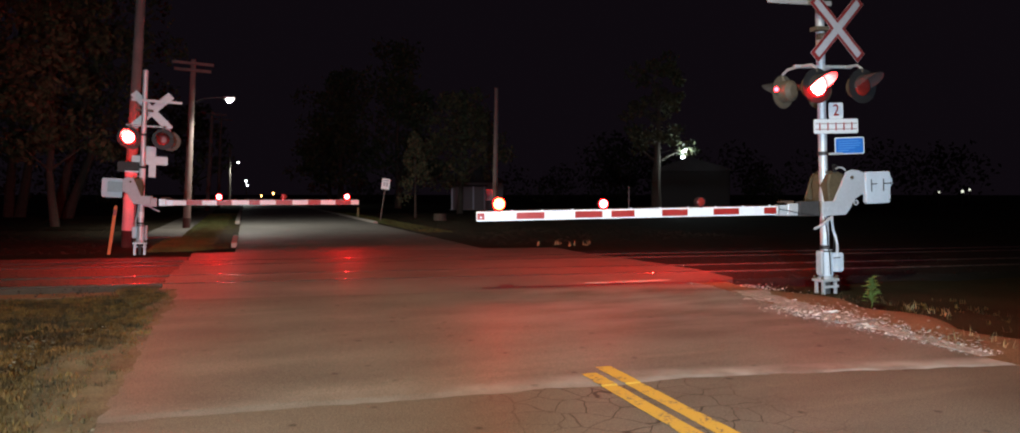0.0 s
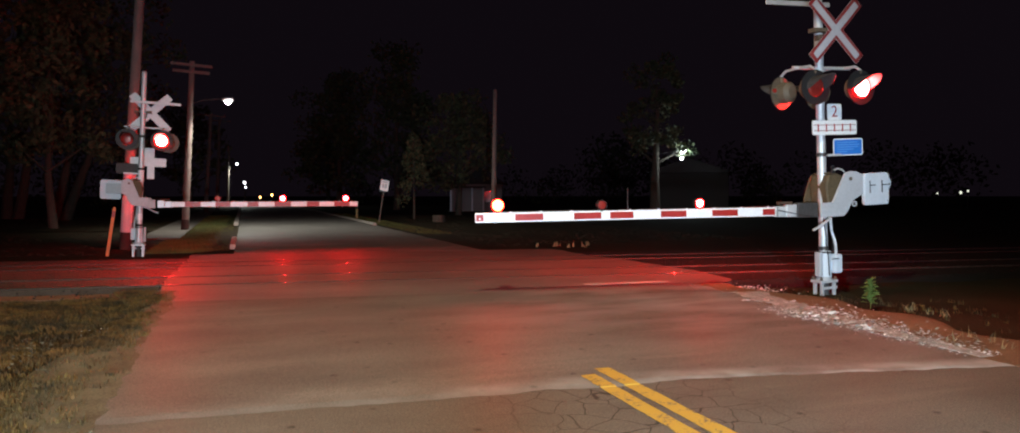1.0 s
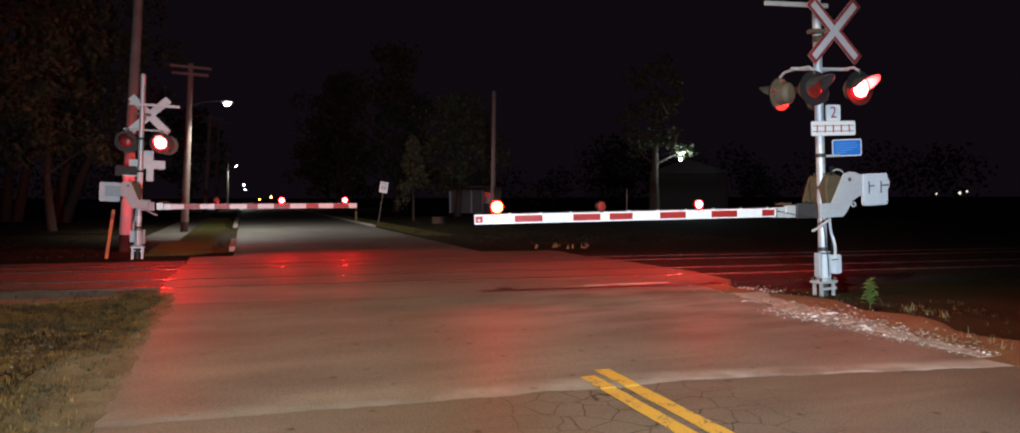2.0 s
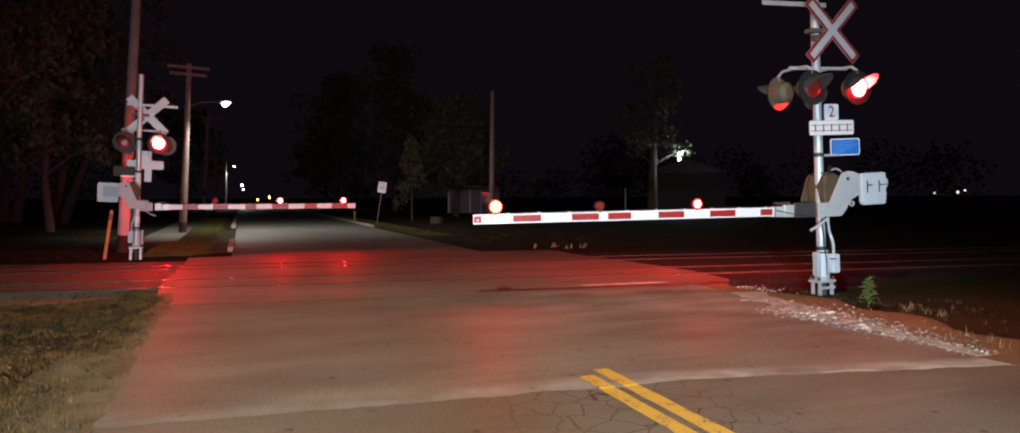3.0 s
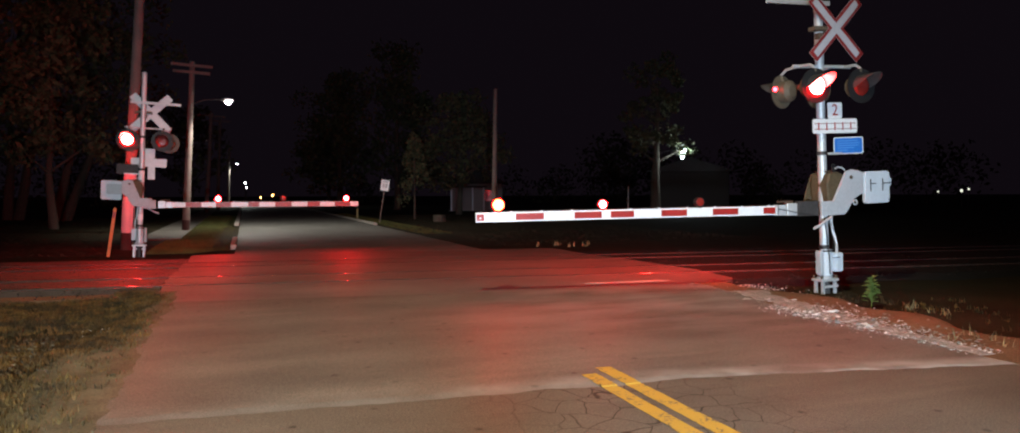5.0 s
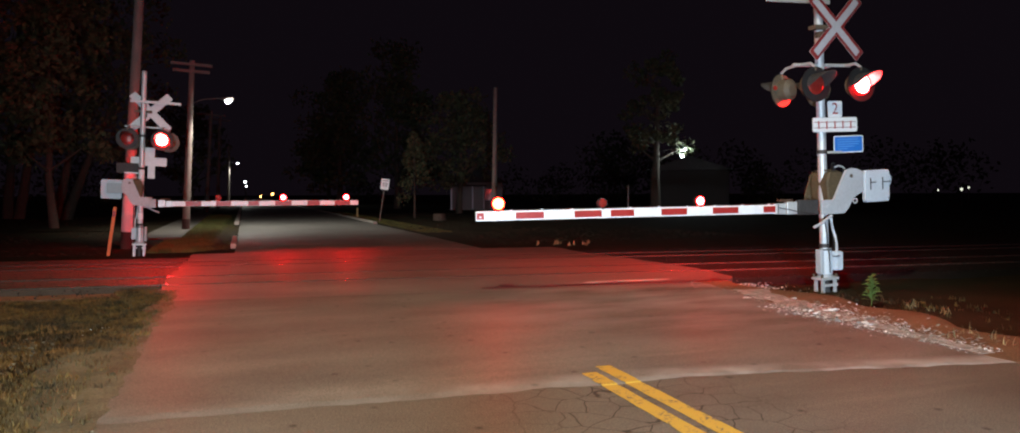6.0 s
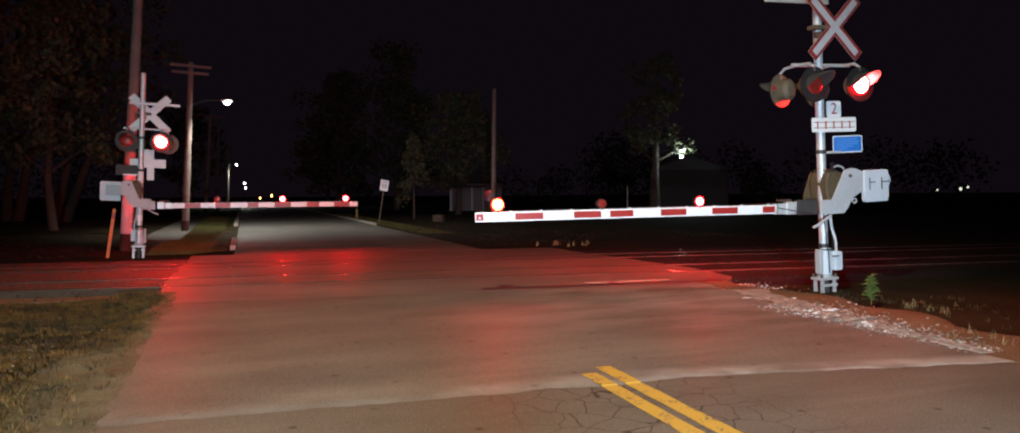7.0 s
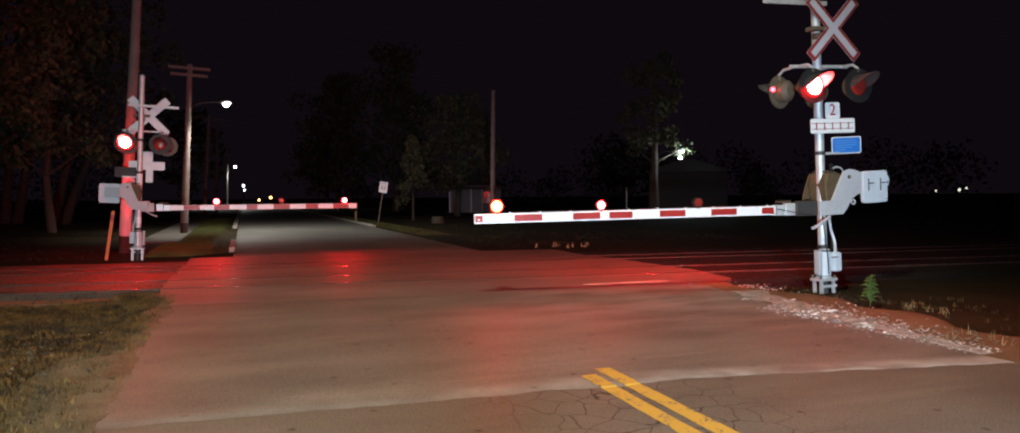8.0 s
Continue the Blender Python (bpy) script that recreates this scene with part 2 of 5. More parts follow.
M_FOOT = mat("dark_pole_base", (0.05, 0.022, 0.018), 0.9, vary=0.3, scale=4, fine=30, bump=0.3)
M_GALV = mat("galvanised_steel", (0.62, 0.63, 0.65), 0.42, metal=0.35, vary=0.15, scale=4, fine=25, bump=0.05)
M_GREYP = mat("grey_casting_paint", (0.45, 0.47, 0.51), 0.55, vary=0.12, scale=3, fine=25, bump=0.06)
M_WHITEP = mat("white_counterweight_paint", (0.60, 0.66, 0.74), 0.5, vary=0.08, scale=3, fine=25, bump=0.05)
M_SHEET_W = mat("white_reflective_sheeting", (0.82, 0.83, 0.86), 0.35, vary=0.06, scale=3, fine=25, bump=0.02)
M_SHEET_R = mat("red_reflective_sheeting", (0.36, 0.022, 0.018), 0.4, vary=0.15, scale=4, fine=25, bump=0.02)
# The crossbuck's white is greyer and its red darker than the other signs'.
M_BUCK_W = mat("greyer_white_sheeting", (0.46, 0.45, 0.50), 0.45, vary=0.1, scale=3, fine=25, bump=0.02)
M_BUCK_R = mat("darker_red_sheeting", (0.22, 0.018, 0.018), 0.5, vary=0.2, scale=4, fine=25, bump=0.02)
M_ALU = mat("bare_aluminium_sheet", (0.55, 0.53, 0.54), 0.5, metal=0.3, vary=0.12, scale=3, fine=20, bump=0.03)
M_BLUE = mat("blue_sign_sheeting", (0.02, 0.16, 0.58), 0.4, vary=0.1, scale=3, fine=25, bump=0.02)
M_BLUETXT = mat("pale_blue_print", (0.10, 0.30, 0.72), 0.5, vary=0.05, bump=0)
M_BLACK = mat("flat_black_paint", (0.013, 0.012, 0.013), 0.6, vary=0.3, scale=5, fine=30, bump=0.08)
M_HOOD = mat("worn_hood_paint", (0.055, 0.050, 0.050), 0.45, vary=0.3, scale=5, fine=30, bump=0.05)
M_DARKMET = mat("dark_bracket_steel", (0.06, 0.055, 0.055), 0.6, metal=0.3, vary=0.3, scale=5, fine=30, bump=0.08)
M_TAN = mat("weathered_tan_housing", (0.11, 0.082, 0.056), 0.6, vary=0.2, scale=5, fine=30, bump=0.08)
M_RUBBER = mat("dusty_flangeway_rubber", (0.055, 0.046, 0.042), 0.85, vary=0.4, scale=2, fine=40, bump=0.1)
M_OLIVE = mat("stained_olive_casting", (0.10, 0.070, 0.036), 0.75, vary=0.4, scale=5, fine=30, bump=0.2)
M_REDDARK = mat("unlit_red_lens", (0.22, 0.02, 0.015), 0.15, vary=0.2, scale=20, fine=80, bump=0.2)
M_ORANGE = mat("orange_marker_plastic", (0.75, 0.16, 0.02), 0.5, vary=0.15, scale=6, fine=30, bump=0.03)
M_SIDING = mat("white_siding", (0.22, 0.20, 0.20), 0.7, vary=0.08, scale=2, fine=20, bump=0.05)
M_BRICK = mat("dark_wall", (0.022, 0.017, 0.016), 0.9, vary=0.2, scale=2, fine=20, bump=0.2)
M_ROOF = mat("dark_shingle", (0.04, 0.035, 0.035), 0.9, vary=0.3, scale=3, fine=30, bump=0.3)
M_GLASS = mat("dark_window_glass", (0.01, 0.01, 0.012), 0.08, vary=0.1, bump=0)
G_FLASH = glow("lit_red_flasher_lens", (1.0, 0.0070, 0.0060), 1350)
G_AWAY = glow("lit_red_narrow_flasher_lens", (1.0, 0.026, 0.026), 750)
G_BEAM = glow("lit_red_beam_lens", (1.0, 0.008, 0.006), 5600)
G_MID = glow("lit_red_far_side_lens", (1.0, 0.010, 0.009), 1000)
G_RIM = glow("lit_red_lens_rim", (1.0, 0.0001, 0.0001), 500)
G_GATE = glow("lit_red_gate_lamp", (1.0, 0.005, 0.006), 850)
G_TIP = glow("lit_red_tip_lamp", (1.0, 0.0080, 0.0016), 700)
G_PEEP = glow("lit_red_peep_lens", (1.0, 0.012, 0.02), 60)
G_STREET = glow("street_lamp_diffuser", (0.85, 1.0, 0.97), 160)
G_YARD = glow("led_yard_lamp", (0.72, 0.95, 1.0), 60)
G_FARW = glow("far_white_lamp", (0.9, 0.95, 1.0), 14)
G_FARO = glow("far_orange_lamp", (1.0, 0.45, 0.12), 14)
G_FARG = glow("far_porch_lamp", (0.95, 1.0, 0.8), 1.0)


def by_island(m, low, high):
    """Lets each loose piece of a mesh be lighter or darker than the next."""
    t = m.node_tree
    b = t.nodes["Principled BSDF"]
    g = t.nodes.new("ShaderNodeNewGeometry")
    r = t.nodes.new("ShaderNodeMapRange")
    r.inputs["To Min"].default_value, r.inputs["To Max"].default_value = low, high
    v = t.nodes.new("ShaderNodeVectorMath")
    v.operation = "SCALE"
    t.links.new(g.outputs["Random Per Island"], r.inputs[0])
    t.links.new(b.inputs["Base Color"].links[0].from_socket, v.inputs[0])
    t.links.new(r.outputs[0], v.inputs["Scale"])
    t.links.new(v.outputs[0], b.inputs["Base Color"])


for m, low, high in ((M_ROCK, 0.3, 1.7), (M_CLOD, 0.5, 1.5), (M_GRASS, 0.7, 1.3), (M_GRASS2, 0.7, 1.3), (M_LEAF, 0.5, 1.5), (M_BALLAST, 0.5, 1.5), (M_STRAW, 0.5, 1.4)):
    by_island(m, low, high)


# ---- mesh helpers ----
def link(name, bm, material, parent=None, label="", m=None, smooth=False):
    me = bpy.data.meshes.new(name)
    bm.normal_update()
    bm.to_mesh(me)
    bm.free()
    for mm in material if isinstance(material, (list, tuple)) else [material]:
        me.materials.append(mm)
    if smooth:
        me.polygons.foreach_set("use_smooth", [True] * len(me.polygons))
    ob = new(name, me)
    if parent:
        ob.parent = parent
    if m is not None:
        ob.matrix_basis = m
    if label:
        tagged(ob, label)
    return ob


def part(name, bm, material, parent, label="", m=None, smooth=False):
    return link(name, bm, material, parent, label, m, smooth)


def empty(name, m, label, category, group="", kind=""):
    ob = new(name)
    ob.matrix_basis = m
    return tagged(ob, label, category, group, kind)


def box(x0, x1, y0, y1, z0, z1, bev=0.0, bm=None):
    bm = bm or bmesh.new()
    r = bmesh.ops.create_cube(bm, size=1)
    vs = r["verts"]
    for v in vs:
        v.co = ((x0 + x1) / 2 + v.co.x * (x1 - x0), (y0 + y1) / 2 + v.co.y * (y1 - y0), (z0 + z1) / 2 + v.co.z * (z1 - z0))
    if bev:
        es = list({e for v in vs for e in v.link_edges})
        bmesh.ops.bevel(bm, geom=es, offset=bev, segments=2, profile=0.5, affect="EDGES")
    return bm


def tube(p, q, r0, r1=None, n=16, bm=None, caps=True):
    """A round bar from p to q."""
    bm = bm or bmesh.new()
    p, q = Vector(p), Vector(q)
    r1 = r0 if r1 is None else r1
    d = q - p
    m = Matrix.Translation((p + q) / 2) @ d.to_track_quat("Z", "Y").to_matrix().to_4x4()
    bmesh.ops.create_cone(bm, cap_ends=caps, segments=n, radius1=r0, radius2=r1, depth=d.length, matrix=m)
    return bm


def chain(points, r, n=10, bm=None):
    bm = bm or bmesh.new()
    for a, b in zip(points, points[1:]):
        tube(a, b, r, n=n, bm=bm)
    return bm


def slab(points, y0, y1, bm=None, bev=0.0):
    """A plate with the outline points (x, z), from y0 to y1."""
    bm = bm or bmesh.new()
    vs = [bm.verts.new((x, y0, z)) for x, z in points]
    f = bm.faces.new(vs)
    r = bmesh.ops.extrude_face_region(bm, geom=[f])
    top = [g for g in r["geom"] if isinstance(g, bmesh.types.BMVert)]
    for v in top:
        v.co.y = y1
    bmesh.ops.recalc_face_normals(bm, faces=bm.faces)
    if bev:
        bmesh.ops.bevel(bm, geom=list(bm.edges), offset=bev, segments=1, affect="EDGES")
    return bm


def ring(r0, r1, y0, y1, n=40, bm=None):
    """A flat ring round the y axis."""
    bm = bm or bmesh.new()
    rows = []
    for r, y in ((r0, y0), (r1, y0), (r1, y1), (r0, y1)):
        rows.append([bm.verts.new((r * math.sin(2 * math.pi * i / n), y, r * math.cos(2 * math.pi * i / n))) for i in range(n)])
    for k in range(4):
        a, b = rows[k], rows[(k + 1) % 4]
        for i in range(n):
            j = (i + 1) % n
            bm.faces.new((a[i], a[j], b[j], b[i]))
    bmesh.ops.recalc_face_normals(bm, faces=bm.faces)
    return bm


def rounded(w, h, r, n=5):
    """Outline of a rounded plate about its middle."""
    out = []
    for cx, cz, a0 in ((w / 2 - r, h / 2 - r, 0), (-w / 2 + r, h / 2 - r, 90), (-w / 2 + r, -h / 2 + r, 180), (w / 2 - r, -h / 2 + r, 270)):
        for i in range(n + 1):
            a = radians(a0 + 90 * i / n)
            out.append((cx + r * math.cos(a), cz + r * math.sin(a)))
    return out


PROFILE = ((-400, 0), (8.5, 0), (11.0, 0.045), (12.6, 0.082), (14.05, 0.062), (16.2, 0.045), (17.7, 0.006), (22, 0.0), (60, 0.0), (900, 0.0))


SKEW = -0.126  # the tracks run this much nearer for each metre to the east


def ease(a, b, v):
    k = min(max((v - a) / (b - a), 0), 1)
    return k * k * (3 - 2 * k)


def warp(x, u):
    """The y of a place that lies u metres along the road's middle: near the tracks all runs askew with them."""
    return u + SKEW * min(max(x, -15), 15) * ease(5.8, 10.4, u) * (1 - ease(20, 28, u))


def unwarp(x, y):
    u = y
    for _ in range(4):
        u -= warp(x, u) - y
    return u


def lie(y, x=0):
    """The road's height along its way over the crossing."""
    return float(np.interp(unwarp(x, y), [p[0] for p in PROFILE], [p[1] for p in PROFILE]))


def front(x):
    """The ragged near edge of the overlay."""
    return float(np.interp(x, [-1.0, 2.1, 3.4, 6.4], [5.60, 5.41, 5.30, 4.72])) + 0.05 * noise.noise((x * 1.7, 0, 3.1)) + 0.02 * noise.noise((x * 7, 0, 1.1))


def strip(name, edges, ys, dz, thick, material, label, kind="structure", wav=0.0, rough=0.0, seed=1, fall="", ends=0.0, straight=False):
    """A sheet along the road between x edges (functions of y), that follows the road's height."""
    rnd = random.Random(seed)
    bm = bmesh.new()
    rows = []
    for y in ys:
        l, r = edges(y)
        n = 60 if wav else 14
        row = []
        for i in range(n + 1):
            x = l + (r - l) * i / n
            z = lie(y) + dz
            if i in (0, n):
                x += rnd.uniform(-rough, rough)
            if ends and y in (ys[0], ys[-1]):
                z -= ends
            if fall:
                k = i if fall == "left" else n - i
                z -= (0.16, 0.09, 0.045, 0.015, 0.004)[k] if k < 5 else 0
                z += 0.006 * noise.noise((x * 5, y * 5, 2)) if 0 < i < n else 0
            row.append(bm.verts.new((x, y + SKEW * x if straight else warp(x, y) + (front(x) - ys[0] if wav and y == ys[0] else 0), z)))
        rows.append(row)
    fs = []
    for a, b in zip(rows, rows[1:]):
        for i in range(len(a) - 1):
            fs.append(bm.faces.new((a[i], a[i + 1], b[i + 1], b[i])))
    if thick:
        rim = [e for e in bm.edges if e.is_boundary]
        r = bmesh.ops.extrude_edge_only(bm, edges=rim)
        for v in r["geom"]:
            if isinstance(v, bmesh.types.BMVert):
                v.co.z -= thick
    bmesh.ops.recalc_face_normals(bm, faces=bm.faces)
    ob = link(name, bm, material)
    return tagged(ob, label, name.replace("_", " "), kind=kind)


def span(a, b, n):
    return [a + (b - a) * i / n for i in range(n + 1)]


# ---- ground and road ----
def build_ground():
    bm = bmesh.new()
    xs = [-900, -300, -120, -60, -40, -25, -16, -12, -9, -7, -5.5, -4.5, -3.8, -3.2, -2.6, -2.0, -1.4, -0.8, 0, 2, 4, 6, 6.6, 7.0, 7.4, 7.8, 8.2, 8.6, 9, 9.5, 10, 11, 12, 14, 17, 22, 30, 45, 70, 120, 300, 900]
    ys = [-400, -150, -60, -25, -10] + span(-4, 26, 60) + [28, 31, 35, 40, 47, 56, 70, 90, 130, 200, 350, 900]
    grid = []
    for y in ys:
        row = []
        for x in xs:
            on = -1.2 < x < 7.0
            z = lie(y) - 0.06
            if not on:
                z += 0.05 * noise.noise((x * 0.6, y * 0.6, 0)) * min(1, abs(x - 3) / 4 - 0.4)
                z -= 0.05
            row.append(bm.verts.new((x, warp(x, y), z)))
        grid.append(row)
    for a, b in zip(grid, grid[1:]):
        for i in range(len(a) - 1):
            bm.faces.new((a[i], a[i + 1], b[i + 1], b[i]))
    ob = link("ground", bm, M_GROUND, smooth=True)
    tagged(ob, "dark dirt and thin dry turf round the crossing", "ground", kind="structure")


def left_edge(y):
    return -1.05 + 0.02 * math.sin(y * 1.3) + 0.03 * noise.noise((y * 2.3, 0, 0)) + (0.75 if y > 20 else 0)


def right_edge(y):
    return 6.35 + 0.085 * min(max(y - 4, 0), 10) - (1.1 if y > 22 else 0)


def build_road():
    strip("road", lambda y: (left_edge(y) - 0.05, right_edge(y) + 0.02), span(-60, 5.6, 90), -0.002, 0.08, M_OLD, "old brown cracked asphalt road with a worn surface", rough=0.008)
    strip("road_overlay", lambda y: (left_edge(y), right_edge(y)), [5.35] + span(5.75, 11.0, 58), 0.004, 0.09, M_NEW, "smooth grey-brown asphalt overlay before the tracks", wav=0.35, rough=0.008, seed=2)
    strip("crossing_asphalt", lambda y: (-1.25 + 0.1 * noise.noise((y * 1.5, 0, 9)), right_edge(y) + 0.15 + 0.7 * ease(10.9, 11.8, y) + 0.08 * noise.noise((y * 1.1, 0, 4))), span(11.002, 20.2, 60), 0.0025, 0.09, M_PANEL, "dark worn asphalt and rubber between the rails", rough=0.01, seed=3)
    strip("far_road", lambda y: (-0.25, 6.1), span(20.25, 60, 40) + span(64, 400, 60), 0.002, 0.08, M_FAR, "pale grey asphalt road beyond the tracks", rough=0.02, seed=4)


def build_lip():
    """The feathered lip along the overlay's near edge."""
    bm = bmesh.new()
    rows = []
    for i in range(340):
        x = -0.95 + 7.45 * i / 339
        y = front(x)
        reach = 0.13 - 0.07 * ease(2.2, 4.4, x) + 0.03 * noise.noise((x * 3, 7, 1))
        rows.append([bm.verts.new((x, y - reach, -0.0012)), bm.verts.new((x, y - 0.01, 0.0052)), bm.verts.new((x, y + 0.02, 0.0058))])
    for a, b in zip(rows, rows[1:]):
        for k in range(2):
            bm.faces.new((a[k], b[k], b[k + 1], a[k + 1]))
    bmesh.ops.recalc_face_normals(bm, faces=bm.faces)
    tagged(link("overlay_lip", bm, M_NEW), "feathered chalky edge of the asphalt overlay", "road edge", kind="structure")


def ribbon(line, near, far_side, top):
    """A low raised band along a line of (x, y), with ragged sides."""
    bm = bmesh.new()
    rows = []
    for i in range(91):
        x = line[0][0] + (line[-1][0] - line[0][0]) * i / 90
        y = float(np.interp(x, [p[0] for p in line], [p[1] for p in line])) + 0.012 * noise.noise((x * 3, 0, 6))
        w = 0.3 + 0.7 * min(1, i / 8, (90 - i) / 8)
        z = lie(y, x) + 0.004
        bulge = 0.5 + 0.8 * abs(noise.noise((x * 2.3, 4, 1)))
        rows.append([bm.verts.new((x, y + near * w, z - 0.02)), bm.verts.new((x, y + near * w * 0.8, z + top * bulge)), bm.verts.new((x, y + far_side * w * 0.8, z + top * bulge)), bm.verts.new((x, y + far_side * w, z - 0.02))])
    for a, b in zip(rows, rows[1:]):
        for k in range(3):
            bm.faces.new((a[k], b[k], b[k + 1], a[k + 1]))
    bmesh.ops.recalc_face_normals(bm, faces=bm.faces)
    return bm


def build_edge():
    line = [(5.15, 10.93), (6.66, 10.83)]
    tagged(link("concrete_edge", ribbon(line, -0.07, 0.13, 0.002), M_CONC), "pale concrete edge strip before the near rail", "edge strip", kind="structure")


def build_lines():
    for x, end in ((2.437, 5.60), (2.650, 5.78)):
        bm = bmesh.new()
        rnd = random.Random(int(x * 100))
        rows = []
        for y in span(-12, 5.20, 120) + span(5.215, end, 10):
            z = 0.003 if y < 5.21 else 0.0092
            rows.append([bm.verts.new((x + 0.03 * y + rnd.uniform(-0.006, 0.006), y, z)), bm.verts.new((x + 0.03 * y + 0.14 + rnd.uniform(-0.006, 0.006), y, z))])
        for a, b in zip(rows, rows[1:]):
            bm.faces.new((a[0], a[1], b[1], b[0]))
        tagged(link("road_line", bm, M_YELLOW), "worn yellow centre line painted on the asphalt", "road line", "double centre line", "structure")


RAILS = (12.67, 14.115, 16.30, 17.745)


def rail_head_bm(x0, x1):
    """A rail head with a crowned, polished top and rounded shoulders."""
    side = [(-0.036, -0.04), (-0.0362, -0.014)]
    for k in range(9):
        a = radians(180 - 80 * k / 8)
        side.append((-0.0222 + 0.014 * math.cos(a), -0.014 + 0.014 * math.sin(a)))
    side += [(-0.0222 + 0.0222 * k / 6, 0.0014 * (1 - (1 - k / 6) ** 2)) for k in range(1, 7)]
    line = side + [(-u, v) for u, v in reversed(side[:-1])]
    bm = bmesh.new()
    ends = [[bm.verts.new((x, u, v)) for u, v in line] for x in (x0, x1)]
    for i in range(len(line) - 1):
        bm.faces.new((ends[0][i], ends[1][i], ends[1][i + 1], ends[0][i + 1]))
    bmesh.ops.recalc_face_normals(bm, faces=bm.faces)
    if sum(f.normal.z for f in bm.faces) < 0:
        bmesh.ops.reverse_faces(bm, faces=bm.faces)
    return bm


def build_tracks():
    for i in (0, 2):
        tr = empty("railway_track", pose(0, 0, 0, 0, 0, math.degrees(math.atan(SKEW))), "steel railway track set level in the crossing", "railway track", "railway tracks")
        for u in RAILS[i:i + 2]:
            z = lie(u)
            y = u * math.cos(math.atan(SKEW))
            part("rail_head", rail_head_bm(-60, 70), M_RAIL, tr, "polished steel rail head", pose(0, y, z + 0.010), True)
            part("rail_web", box(-60, 70, -0.016, 0.016, -0.14, -0.0305), M_RUST, tr, "rusty rail web", pose(0, y, z))
            part("flangeway", box(0.6, 9.2, 0.040, 0.09, -0.04, 0.0066), M_RUBBER, tr, "dark rubber flangeway", pose(0, y, z))


def rock_shapes(seed):
    """A few angular rocks of unit size, as vertices and faces."""
    rnd = random.Random(seed)
    out = []
    for _ in range(14):
        bm = bmesh.new()
        for _ in range(9):
            p = Vector((rnd.uniform(-1, 1), rnd.uniform(-1, 1), rnd.uniform(-1, 1))).normalized() * rnd.uniform(0.6, 1.1)
            bm.verts.new((p.x, p.y, p.z * 0.65))
        bmesh.ops.convex_hull(bm, input=list(bm.verts))
        for v in [v for v in bm.verts if not v.link_faces]:
            bm.verts.remove(v)
        bm.verts.index_update()
        out.append(([v.co.copy() for v in bm.verts], [tuple(v.index for v in f.verts) for f in bm.faces]))
        bm.free()
    return out


ROCKS = rock_shapes(9)


def stones(name, count, place, size, material, label, seed, kind="stuff"):
    rnd = random.Random(seed)
    vs, fs = [], []
    for _ in range(count):
        x, y, z = place(rnd)
        s = size(rnd)
        a = rnd.uniform(0, 6.283)
        c, d = math.cos(a) * s, math.sin(a) * s
        rv, rf = rnd.choice(ROCKS)
        i = len(vs)
        vs += [(x + p.x * c - p.y * d, y + p.x * d + p.y * c, z + p.z * s) for p in rv]
        fs += [tuple(i + k for k in f) for f in rf]
    me = bpy.data.meshes.new(name)
    me.from_pydata(vs, [], fs)
    me.materials.append(material)
    return tagged(new(name, me), label, name.replace("_", " "), kind=kind)


build_ground()
build_road()
build_lip()
build_lines()
build_edge()
build_tracks()

# ---- the crossing signals ----
TURNING = []  # (object, at rest pose, which lamp of the pair)


def lens_bm(r):
    """A lamp insert: a domed glowing lens on one side, a dark one on the other."""
    bm = bmesh.new()
    n = 28
    for side in (-1, 1):
        prev = None
        for k in range(4):
            a = k / 3 * math.pi / 2
            rr, y = r * (1, 0.90, 0.55, 0)[k], side * (0.012 + 0.03 * math.sin(a) * r / 0.15)
            row = [bm.verts.new((rr * math.sin(2 * math.pi * i / n), y, rr * math.cos(2 * math.pi * i / n))) for i in range(n)] if k < 3 else [bm.verts.new((0, y, 0))]
            if prev:
                for i in range(n):
                    j = (i + 1) % n
                    f = bm.faces.new((prev[i], prev[j], row[j], row[i]) if k < 3 else (prev[i], prev[j], row[0]))
                    f.material_index = (2 if k == 1 else 0) if side < 0 else 1
            else:
                first = row
            prev = row
        if side < 0:
            keep = first
    for i in range(n):
        j = (i + 1) % n
        bm.faces.new((keep[i], keep[j], first[j], first[i])).material_index = 1
    bmesh.ops.recalc_face_normals(bm, faces=bm.faces)
    return bm


def visor_bm(r, long, short, reach):
    """A hood round the upper part of a lens, cut back at its sides."""
    bm = bmesh.new()
    n = 30
    rows = []
    for i in range(n + 1):
        a = radians(-reach + 2 * reach * i / n)
        d = short + (long - short) * max(0, math.cos(a / (reach / 90))) ** 0.8
        s, c = math.sin(a), math.cos(a)
        rows.append([bm.verts.new((r * s, 0, r * c)), bm.verts.new((r * s, -d, r * c)), bm.verts.new(((r + 0.006) * s, -d, (r + 0.006) * c)), bm.verts.new(((r + 0.006) * s, 0, (r + 0.006) * c))])
    for a, b in zip(rows, rows[1:]):
        for k in range(3):
            bm.faces.new((a[k], b[k], b[k + 1], a[k + 1]))
    bmesh.ops.recalc_face_normals(bm, faces=bm.faces)
    return bm


